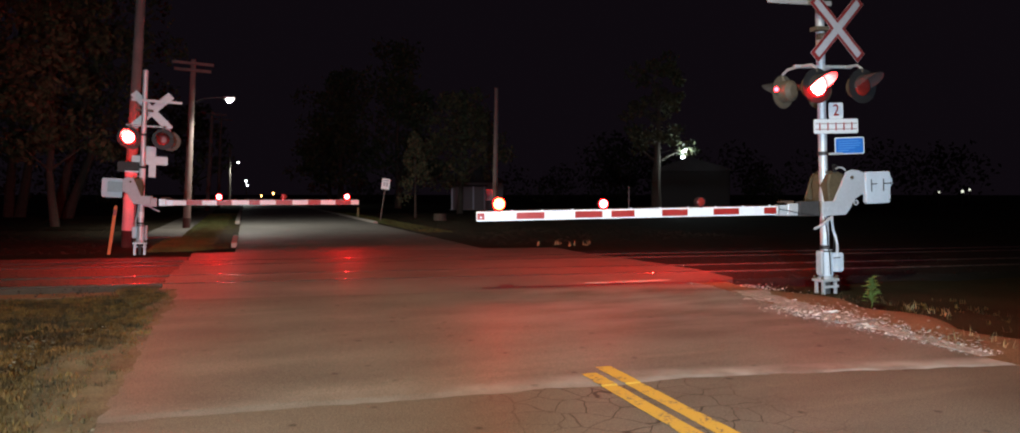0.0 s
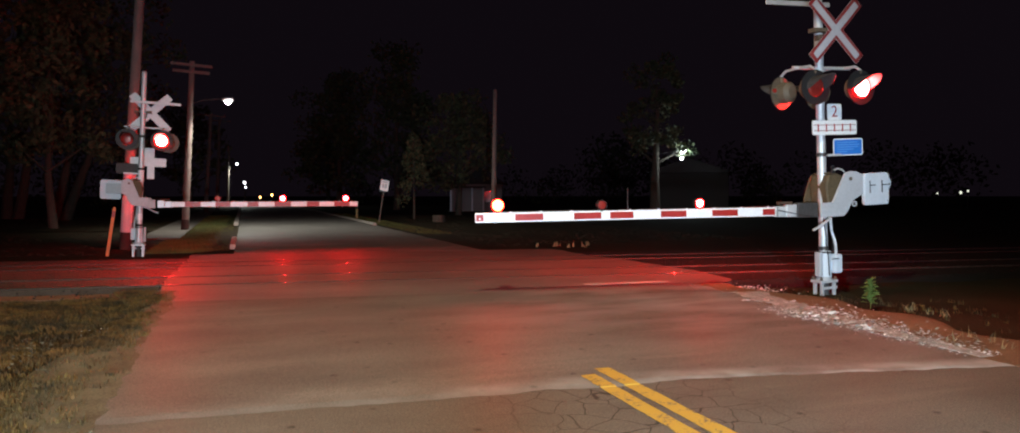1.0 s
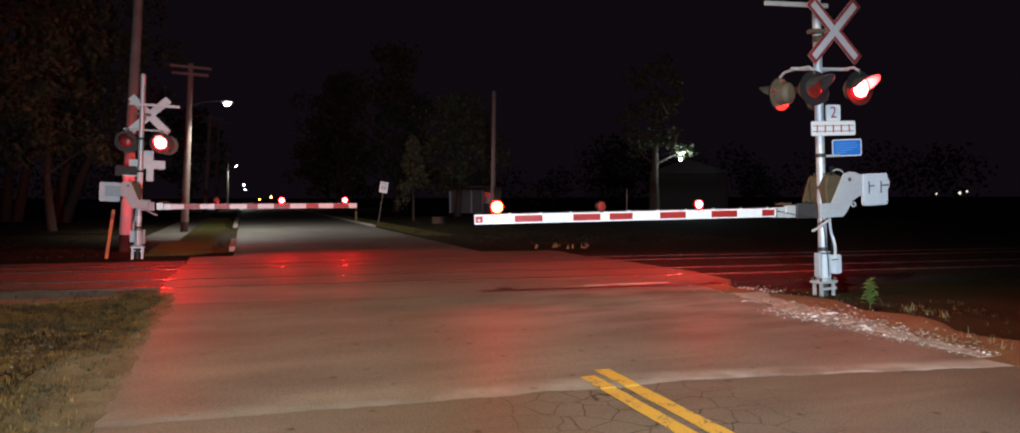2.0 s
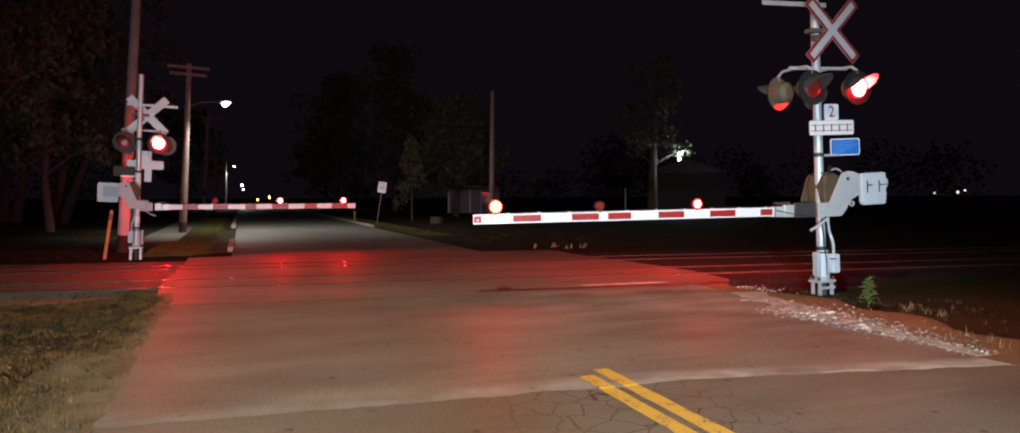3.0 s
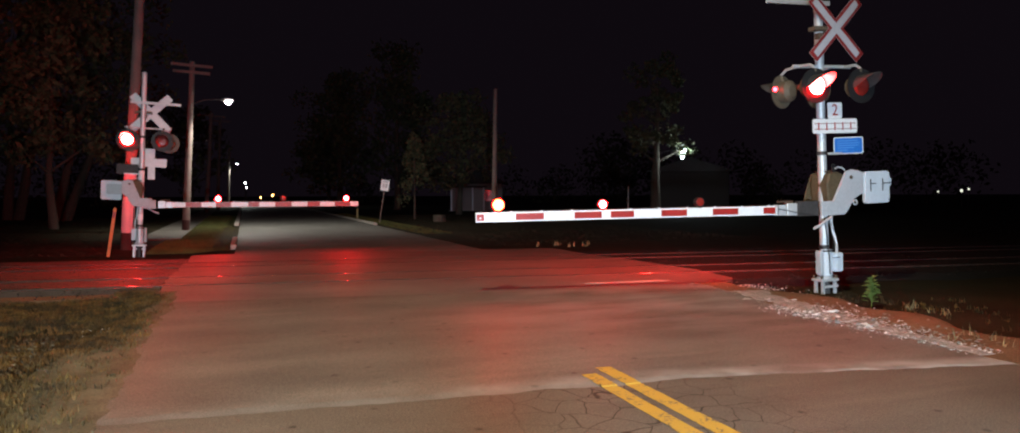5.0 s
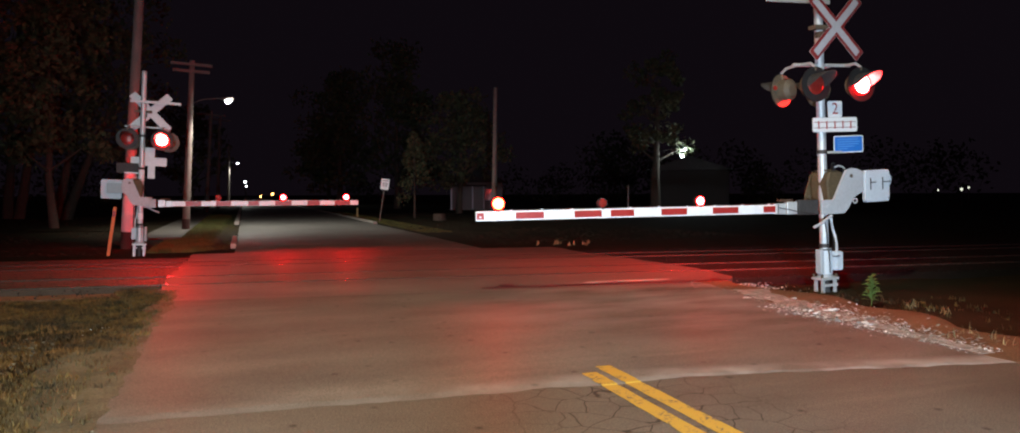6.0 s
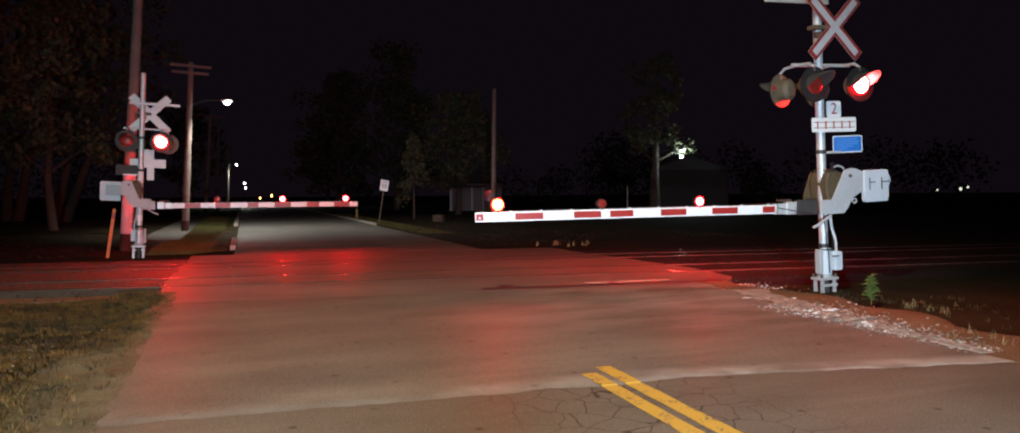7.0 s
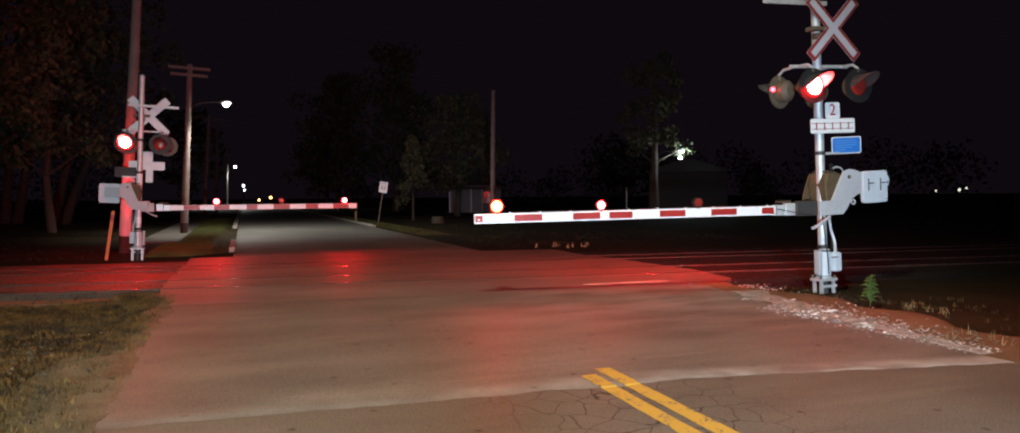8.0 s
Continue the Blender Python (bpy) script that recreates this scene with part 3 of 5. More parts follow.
def flasher(parent, m, lamp_of_pair, back, lit):
    """A flashing lamp unit that faces -y in its own space."""
    unit = part("flasher", ring(0.1505, 0.262, -0.006, 0.006), M_BLACK, parent, "round black flasher background", m)
    part("background_back", ring(0.160, 0.258, 0.0065, 0.012), back, unit, "weathered back of the flasher disc")
    part("liner", ring(0.1505, 0.1519, 0.0125, 0.158), M_BLACK, unit)
    part("liner_back", tube((0, 0.154, 0), (0, 0.1595, 0), 0.150, n=28), M_BLACK, unit)
    part("housing", ring(0.152, 0.165, 0.0125, 0.16), back, unit)
    part("housing_back", tube((0, 0.16, 0), (0, 0.21, 0), 0.165, 0.10, 28), back, unit, smooth=False)
    part("visor", visor_bm(0.156, 0.36, 0.03, 100), M_HOOD, unit)
    lens = part("lens", lens_bm(0.1492), [lit, M_REDDARK, G_RIM], unit, "red flasher lens", smooth=True)
    lens.location = (0, 0.005, 0)
    TURNING.append((lens, Matrix.Translation((0, 0.005, 0)), lamp_of_pair))
    return unit


def gate_lamp(parent, m, r, lamp_of_pair, lit):
    """A small lamp on the gate's upper edge, facing -y in the arm's space."""
    b = part("gate_lamp", ring(r + 0.0015, r + 0.008, -0.02, 0.075, 24), M_BLACK, parent, "small red lamp on the gate arm", m)
    part("lamp_foot", box(-0.025, 0.025, -0.02, 0.02, -r - 0.03, -r - 0.005, 0.004), M_DARKMET, b)
    part("lamp_back", ring(0.0005, r + 0.007, 0.0755, 0.08, 24), M_BLACK, b)
    lens = part("lens", lens_bm(r), [lit, M_REDDARK, G_RIM], b, "red gate lamp lens", smooth=True)
    if lamp_of_pair:
        TURNING.append((lens, Matrix.Identity(4), lamp_of_pair))
    return b


def crossbuck(parent, x, y, z):
    for sgn in (-1, 1):
        y0 = y - 0.006 * (sgn > 0)
        m = pose(x, y0, z, 0, sgn * 45, 0)
        bl = part("crossbuck_blade", slab(rounded(1.27, 0.20, 0.012, 2), -0.002, 0.002), M_ALU, parent, "white crossbuck blade with a red border", m)
        part("red_border", slab(rounded(1.262, 0.194, 0.012, 2), -0.0042, -0.0024), M_BUCK_R, bl, "red reflective border")
        part("white_face", slab(rounded(1.15, 0.108, 0.004, 2), -0.0142 if sgn < 0 else -0.0062, -0.0104 if sgn < 0 else -0.0044), M_BUCK_W, bl, "white reflective face")


def text_bm(word, size):
    cu = bpy.data.curves.new("word", "FONT")
    cu.body, cu.size, cu.extrude, cu.align_x, cu.align_y = word, size, 0.001, "CENTER", "CENTER"
    ob = bpy.data.objects.new("word", cu)
    scene.collection.objects.link(ob)
    me = bpy.data.meshes.new_from_object(ob.evaluated_get(bpy.context.evaluated_depsgraph_get()))
    bpy.data.objects.remove(ob)
    bm = bmesh.new()
    bm.from_mesh(me)
    bpy.data.meshes.remove(me)
    bmesh.ops.rotate(bm, verts=bm.verts, matrix=Matrix.Rotation(math.pi / 2, 3, "X"))
    return bm


def signal(m, label, stripes, lamps, tip, arm_x, arm_z, sag, front_state, back_state, bar_z, fl_z, fl_x, buck_z, sign_dz, side, reach, back_x, yaw):
    """A mast with crossbuck, flashers, signs, gate mechanism and lowered arm. The arm reaches to -x, the front faces -y."""
    s = empty("crossing_signal", m, label, "railway signal", "crossing signals")
    # footing, base and mast
    for fx in (-0.115, 0.115):
        for fy in (-0.075, 0.075):
            part("base_leg", box(fx - 0.022, fx + 0.022, fy - 0.022, fy + 0.022, -0.22, 0.185, 0.004), M_GALV, s)
    part("base_rail", box(-0.15, 0.15, -0.118, -0.098, 0.085, 0.125, 0.004), M_GALV, s, "galvanised stand rail")
    part("base_plate", box(-0.165, 0.165, -0.12, 0.12, 0.186, 0.225, 0.006), M_GALV, s, "galvanised base plate")
    part("base_flange", tube((0, 0, 0.225), (0, 0, 0.28), 0.13, 0.10, 24), M_GREYP, s)
    part("cable_riser", tube((0.0, -0.03, -0.2), (0.0, -0.03, 0.186), 0.05, n=14), M_DARKMET, s, "dark cable riser under the stand")
    for fx in (-0.135, 0.135):
        for fy in (-0.09, 0.09):
            part("bolt", tube((fx, fy, 0.225), (fx, fy, 0.275), 0.02, n=6), M_TAN, s)
    part("mast", tube((0, 0, 0.2), (0, 0, 4.66), 0.068, 0.064, 28), M_GALV, s, "round galvanised steel mast", smooth=False)
    part("mast_cap", tube((0, 0, 4.66), (0, 0, 4.70), 0.07, 0.05, 20), M_GALV, s)
    for z in (0.72, 2.18, 3.02):
        part("band", ring(0.066, 0.076, -0.03, 0.03, 24), M_DARKMET, s, m=pose(0, 0, z, 90))
    if side < 0:
        for z0, z1 in ((0.70, 0.86), (0.95, 1.17), (1.50, 1.86)):
            part("reflective_wrap", ring(0.0685, 0.0715, z0 - z1, 0, 28), M_SHEET_W, s, "white reflective wrap round the mast", pose(0, 0, z1, -90))
    # junction boxes and cables by the base
    jb = part("junction_box", box(0.075, 0.205, -0.165, -0.05, 0.33, 0.63, 0.02), M_WHITEP, s, "pale grey junction box")
    part("box_door", box(0.083, 0.197, -0.178, -0.167, 0.345, 0.615, 0.006), M_WHITEP, jb)
    part("box_latch", box(0.0, 0.12, -0.197, -0.1795, 0.555, 0.568), M_BLACK, jb)
    part("terminal_sleeve", tube((0, -0.03, 0.28), (0, -0.03, 0.68), 0.095, 0.085, 20), M_WHITEP, s, "pale terminal sleeve round the mast foot")
    part("sleeve_clamp", ring(0.088, 0.100, -0.012, 0.012, 24), M_DARKMET, s, m=pose(0, -0.03, 0.66, 90))
    part("cable_box", box(-0.165, -0.105, -0.10, 0.02, 0.29, 0.67, 0.015), M_GREYP, s, "narrow grey cable box")
    part("conduit", chain([(0.13, -0.12, 0.62), (0.13, -0.12, 0.76), (0.115, -0.11, 0.86), (0.085, -0.09, 0.98), (0.075, -0.07, 1.2)], 0.022), M_GALV, s, "bent cable conduit")
    part("cable", chain([(-0.02, -0.135, 0.3), (-0.03, -0.135, 0.6), (-0.03, -0.10, 0.74), (-0.02, -0.085, 0.9), (-0.06, -0.08, 1.2)], 0.009, 6), M_BLACK, s)
    part("cable", chain([(0.16, -0.02, 0.66), (0.155, -0.02, 1.2)], 0.009, 6), M_BLACK, s)
    # gate mechanism: two cranked side plates and the counterweight
    crank = [(-0.24, 1.44), (-0.24, 1.22), (0.20, 1.22), (0.28, 1.30), (0.38, 1.45), (0.58, 1.55), (0.58, 1.85), (0.46, 1.895), (0.36, 1.91), (0.24, 1.88), (-0.01, 1.44)]
    crank = [(x * reach if x > 0 else x, z) for x, z in crank]
    for y, mm, lab in ((-0.22, M_GREYP, "grey cranked gate side plate"), (0.24, M_OLIVE if side > 0 else M_GREYP, "stained cranked gate side plate" if side > 0 else "grey cranked gate side plate")):
        sp = part("side_plate", slab(crank, y - 0.02, y + 0.02, bev=0.004), mm, s, lab)
        part("pivot_bolt", tube((0.33 * reach, y - 0.035, 1.79), (0.33 * reach, y + 0.03, 1.79), 0.03, n=6), M_TAN, sp)
        part("pivot_bolt", tube((-0.10, y - 0.03, 1.32), (-0.10, y + 0.03, 1.32), 0.045, n=20), mm, sp)
    part("gate_machine", slab([(-0.04, 1.42), (0.12, 1.42), (0.24, 1.60), (0.31, 1.76), (0.26, 1.84), (0.12, 1.88), (-0.02, 1.86), (-0.07, 1.70)], -0.17, 0.20, bev=0.02), M_OLIVE, s, "stained gate drive housing")
    part("machine_lid", box(-0.02, 0.16, -0.10, 0.14, 1.875, 1.90, 0.008), M_OLIVE, s)
    part("lifting_eye", ring(0.022, 0.036, -0.01, 0.01, 14), M_BLACK, s, m=pose(0.05, -0.18, 1.97))
    part("eye_nut", box(0.02, 0.08, -0.20, -0.16, 1.88, 1.935, 0.008), M_BLACK, s)
    part("hose", chain([(0.06, -0.19, 1.93), (0.12, -0.2, 1.955), (0.20, -0.2, 1.94), (0.25, -0.2, 1.90)], 0.012, 6), M_GALV, s, "short pale cable over the drive housing")
    part("cross_tie", tube((0.45 * reach, -0.22, 1.60), (0.45 * reach, 0.24, 1.60), 0.03, n=14), M_GREYP, s)
    cw = part("counterweight", slab(rounded(0.49, 0.50, 0.05), -0.30, -0.235, bev=0.006), M_WHITEP, s, "pale counterweight plate", pose(0.835 * (reach if side > 0 else 0.86), 0.04, 1.615))
    if side > 0:
        part("weight_disc", tube((0.24, -0.232, 0.08), (0.24, -0.17, 0.08), 0.115, n=28), M_WHITEP, cw)
    part("weight_bar", box(-0.30, 0.10, -0.232, -0.19, -0.10, 0.16, 0.008), M_GREYP, cw, "grey bar behind the counterweight")
    for x in (-0.14, 0.10):
        part("slot", box(x - 0.008, x + 0.008, -0.306, -0.30, -0.06, 0.13), M_BLACK, cw)
        part("slot", box(x + 0.008, x + 0.11, -0.306, -0.30, 0.05, 0.066), M_BLACK, cw)
    part("stud", tube((0.24, -0.31, 0.06), (0.24, -0.30, 0.06), 0.014, n=10), M_BLACK, cw)
    part("stud", tube((0.22, -0.31, -0.2), (0.22, -0.30, -0.2), 0.010, n=10), M_BLACK, cw)
    part("hook", ring(0.03, 0.045, -0.01, 0.01, 12), M_GREYP, s, m=pose(0.40 * reach, -0.24, 1.40))
    part("arm_stop", chain([(-0.08, -0.26, 1.20), (-0.32, -0.26, 1.075), (-0.42, -0.26, 1.04)], 0.022, 8), M_GREYP, s, "grey arm stop bracket")
    fan = [(-0.13, 1.36), (-0.11, 1.50), (-0.05, 1.66), (0.0, 1.80), (0.05, 1.87), (0.20, 1.86), (0.30, 1.76), (0.30, 1.44), (0.10, 1.36)]
    if side > 0:
        part("gear_guard", slab(fan, 0.265, 0.30, bev=0.004), M_OLIVE, s, "rust-stained gear guard plate")
        part("guard_bolt", tube((0.06, 0.25, 1.7), (0.06, 0.31, 1.7), 0.03, n=6), M_TAN, s)
        part("guard_bolt", tube((-0.03, 0.25, 1.48), (-0.03, 0.31, 1.48), 0.03, n=6), M_TAN, s)
    # arm
    inset = 0.046 if side > 0 else 0.064
    arm_m = pose(arm_x, -0.17, arm_z) @ pose(0, 0, 0, 0, sag, yaw)
    arm = part("gate_arm", box(-tip, -0.76, -0.02, 0.022, -0.068, 0.068, 0.006), M_SHEET_W, s, "lowered gate arm with red and white stripes", arm_m)
    part("arm_adapter", box(-0.80, -0.62, -0.035, 0.045, -0.080, 0.080, 0.01), M_GALV, arm, "galvanised arm adapter")
    part("adapter_head", box(-0.615, -0.44, -0.045, 0.055, -0.085, 0.105, 0.012), M_GALV, arm, "galvanised adapter head")
    part("adapter_bracket", box(-0.40, -0.04, 0.0, 0.10, -0.10, 0.13, 0.015), M_DARKMET if side > 0 else M_GREYP, arm, "dark bracket behind the adapter")
    part("adapter_clip", box(-0.74, -0.50, -0.02, 0.05, 0.108, 0.145, 0.006), M_RUST, arm, "rusty clip on the adapter")
    part("arm_seam", box(-0.765, -0.757, -0.0385, -0.0355, -0.075, 0.075), M_BLACK, arm)
    for a, b in stripes:
        part("red_stripe", box(-b, -a, -0.0235, 0.0252, -inset, inset), M_SHEET_R, arm, "red reflective stripe")
    for x in (tip - 0.06, tip - 1.93):
        part("reflector_stud", tube((-x, -0.030, -0.012), (-x, -0.0238, -0.012), 0.013, n=10), M_SHEET_W, arm, "small pale reflector stud")
    for x in span(0.9, tip - 0.5, 9):
        part("wire_clip", box(-x - 0.012, -x + 0.012, -0.012, 0.012, 0.0685, 0.084), M_WHITEP, arm)
    part("arm_wire", chain([(-0.4, 0, 0.09), (-1.4, 0, 0.078), (-2.6, 0, 0.078), (-3.9, 0, 0.078), (-tip + 0.35, 0, 0.078)], 0.005, 5), M_BLACK, arm)
    part("adapter_wire", chain([(-0.76, -0.05, 0.02), (-0.6, -0.055, -0.01), (-0.42, -0.055, -0.05), (-0.15, -0.07, -0.09)], 0.007, 5), M_BLACK, arm)
    for x, r, which, lit in lamps:
        gate_lamp(s, arm_m @ pose(-x, 0, 0.07 + r + 0.016, 0, 0, 180 if back_state else 0), r, which, lit)
    # flashers on their crossarm
    top = fl_z + 0.34
    part("crossarm", tube((-0.55 + fl_x, 0, top), (0.55 + fl_x, 0, top), 0.026, n=14), M_GALV, s, "galvanised flasher crossarm")
    half = 0.43 if side > 0 else 0.47
    for sx, which in ((-1, "a"), (1, "b")):
        for turn, y in ((0, -0.34), (180 + 14 * (side > 0), 0.40)):
            x = sx * half + fl_x if not turn else (sx * 0.40 if side < 0 or sx < 0 else 0.26) + back_x
            w = which if not front_state else ("b" if which == "a" else "a")
            part("flasher_arm", chain([(x, 0, top), (x, y * 0.7, top - 0.01), (x, y, top - 0.08)], 0.02, 8), M_GALV, s)
            part("hanger", tube((x, y, top - 0.08), (x, y * 0.9, fl_z + 0.16), 0.026, n=10), M_TAN, s)
            unit = pose(x, y, fl_z, 0, 0, turn)
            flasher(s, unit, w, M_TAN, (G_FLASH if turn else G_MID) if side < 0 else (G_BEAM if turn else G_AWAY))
            if turn:
                at = unit @ pose(0.215, 0.04, 0.03, 0, 0, 180 - 30)
                pl = part("side_peephole", lens_bm(0.034), [G_PEEP, M_REDDARK, G_PEEP], s, "small red peephole lens", at)
                part("peephole_ring", ring(0.036, 0.046, -0.01, 0.05, 18), M_TAN, s, m=at)
                TURNING.append((pl, at, w))
    # crossbuck, track sign, blue notice
    crossbuck(s, (0.185 if side > 0 else -0.16), -0.16, buck_z)
    part("crossbuck_bracket", box(-0.2, 0.2, -0.15, 0.0, buck_z - 0.03, buck_z + 0.03, 0.006), M_TAN, s)
    part("crossbuck_bracket", box(-0.08, 0.06, -0.10, 0.0, buck_z - 0.15, buck_z - 0.06, 0.006), M_TAN, s)
    ts = part("track_sign", slab(rounded(0.86, 0.225, 0.03), -0.003, 0.003), M_ALU, s, "white two-track sign with red rail marks", pose(0.15 * side, -0.13, 2.59 + sign_dz))
    part("sign_face", slab(rounded(0.85, 0.218, 0.03), -0.0055, -0.0035), M_SHEET_W, ts, "white reflective face")
    for k in range(5):
        part("red_bar", box(-0.318 + 0.155 * k - 0.012, -0.318 + 0.155 * k + 0.012, -0.008, -0.006, -0.062, 0.055), M_SHEET_R, ts)
    for z in (0.04, -0.045):
        part("thin_rail_line", box(-0.40, 0.40, -0.0079, -0.0061, z - 0.0045, z + 0.0045), M_REDDARK, ts)
    ns = part("number_sign", slab(rounded(0.28, 0.25, 0.03), -0.003, 0.003), M_ALU, s, "white plate with a red number 2", pose(0.15 * side, -0.13, 2.828 + sign_dz))
    part("number_face", slab(rounded(0.272, 0.243, 0.03), -0.0055, -0.0035), M_SHEET_W, ns, "white reflective face")
    part("number_mark", text_bm("2", 0.25), M_SHEET_R, ns, "red number 2", pose(0, -0.007, 0))
    bs = part("notice_sign", slab(rounded(0.52, 0.265, 0.03), -0.003, 0.003), M_DARKMET, s, "blue emergency notice plate with a white rim", pose(0.43 * (1 if side > 0 else 0.8), -0.10, 2.285 + sign_dz * 0.5, 0, 0, -8))
    part("notice_rim", slab(rounded(0.518, 0.263, 0.03), -0.0046, -0.0032), M_SHEET_W, bs, "white rim")
    part("notice_face", slab(rounded(0.485, 0.232, 0.022), -0.0062, -0.0048), M_BLUE, bs, "blue sign face")
    for k in range(5):
        w = (0.36, 0.40, 0.38, 0.30, 0.18)[k]
        part("print_bar", box(-0.20, -0.20 + w, -0.0080, -0.0064, 0.066 - 0.036 * k, 0.080 - 0.036 * k), M_BLUETXT, bs)
    part("notice_bracket", box(0.05, 0.42, -0.09, -0.06, 2.15 + sign_dz * 0.5, 2.185 + sign_dz * 0.5, 0.004), M_GALV, s)
    if side < 0:
        part("small_plate", slab(rounded(0.17, 0.34, 0.02), -0.003, 0.003), M_ALU, s, "small pale plate below the track sign", pose(-0.22, -0.09, 2.10))
    # bell bar by the mast's head
    part("head_bar", box(-0.90, 0.30, 0.07, 0.10, bar_z - 0.035, bar_z + 0.035, 0.006), M_ALU, s, "pale flat bar at the mast head")
    return s


def along(d):
    """Distance along the near arm, which lies parallel to the tracks, of what stands d metres west of its pivot as seen from the road."""
    return 0.99 * d / (0.992 + 0.125 * (8.49 - d) / 9.21)


def pattern(xs, origin):
    return [tuple(sorted((along(origin - a), along(origin - b)))) for a, b in xs]


NEAR = (8.58, 9.38)
FAR = (-2.60, 21.5)
near_red = [(2.87, 2.97), (3.41, 3.81), (4.26, 4.67), (4.81, 5.17), (5.61, 6.03), (6.47, 6.91), (7.36, 7.59)]
near = signal(pose(NEAR[0], NEAR[1], -0.05, 0, -2.55, 0), "white railway crossing signal with lowered striped gate by the gravel shoulder",
              pattern(near_red, 8.46), [(along(5.29), 0.084, "", G_TIP), (along(3.77), 0.062, "a", G_GATE), (along(2.20), 0.062, "b", G_GATE)], along(5.60), -0.185, 1.32, 1.69, 0, 0, 4.52, 3.18, 0.045, 4.08, 0.0, 1, 1.0, 0.0, -7.2)
FS = 21.5 / 19.9
far_red = [(a * FS, b * FS) for a, b in ((-1.40, -1.04), (-0.70, -0.35), (0.06, 0.32), (0.71, 1.11), (1.51, 1.82), (2.2, 2.6))]
far = signal(pose(FAR[0], FAR[1], 0.0, 0, -2.5, 180), "white railway crossing signal with lowered striped gate beyond the tracks",
             [tuple(sorted((a + 2.62, b + 2.62))) for a, b in far_red],
             [(5.32, 0.072, "", G_GATE), (3.60, 0.072, "b", G_GATE), (1.92, 0.072, "a", G_GATE)], 5.66, 0.045, 1.25, 2.5, "b", 1, 3.90, 2.91, -0.13, 3.66, -0.22, -1, 0.72, -0.10, 0.0)


# ---- shoulders, stones and grass ----
def soil(x, y):
    """Rough height of the soil beside the road."""
    return lie(y, x) - 0.10 + 0.04 * noise.noise((x * 0.6, y * 0.6, 0))


def build_shoulders():
    strip("shoulder_right", lambda y: (right_edge(y) - 0.05 + 0.10 * noise.noise((y * 1.7, 0, 8)), right_edge(y) + 1.75 - 0.15 * min(max(y - 5, 0), 6) + 0.25 * math.sin(y * 0.9) + 0.2 * math.sin(y * 2.7 + 1)), span(-20, 11.3, 300), 0.0065, 0.16, M_DIRT, "sandy brown dirt shoulder along the road", rough=0.015, fall="right", seed=11)
    strip("shoulder_left", lambda y: (left_edge(y) - 0.55 - 0.25 * math.sin(y * 1.1) - 0.06 * (8 - min(y, 8)), left_edge(y) + 0.10 + 0.13 * noise.noise((y * 1.3, 0, 5)) + 0.06 * noise.noise((y * 4.1, 0, 5)) + 0.03 * noise.noise((y * 13, 0, 5))), span(-20, 12.0, 320), 0.0062, 0.12, M_SAND, "sandy dirt shoulder with thin grass", rough=0.02, fall="left", seed=12)
    strip("ballast_bed_left", lambda y: (-60, left_edge(y) - 0.2), span(12.25, 19.4, 24), -0.012, 0.1, M_BALLAST_LIT, "brown crushed stone track bed, made paler for the light on it", ends=0.1, seed=13, straight=True)
    # Right bed keeps the dark tone, which stands in for its lack of light.
    strip("ballast_bed_right", lambda y: (right_edge(y) + 0.3, 70), span(11.4, 19.4, 24), -0.014, 0.1, M_BALLAST, "crushed stone track bed, kept dark for lack of light", ends=0.12, seed=14, straight=True)
    strip("track_side_path", lambda y: (-15, left_edge(y) - 0.15), span(11.95, 12.4, 4), -0.070, 0.08, M_DIRT, "pale trodden grit along the near rail", seed=15, rough=0.05)


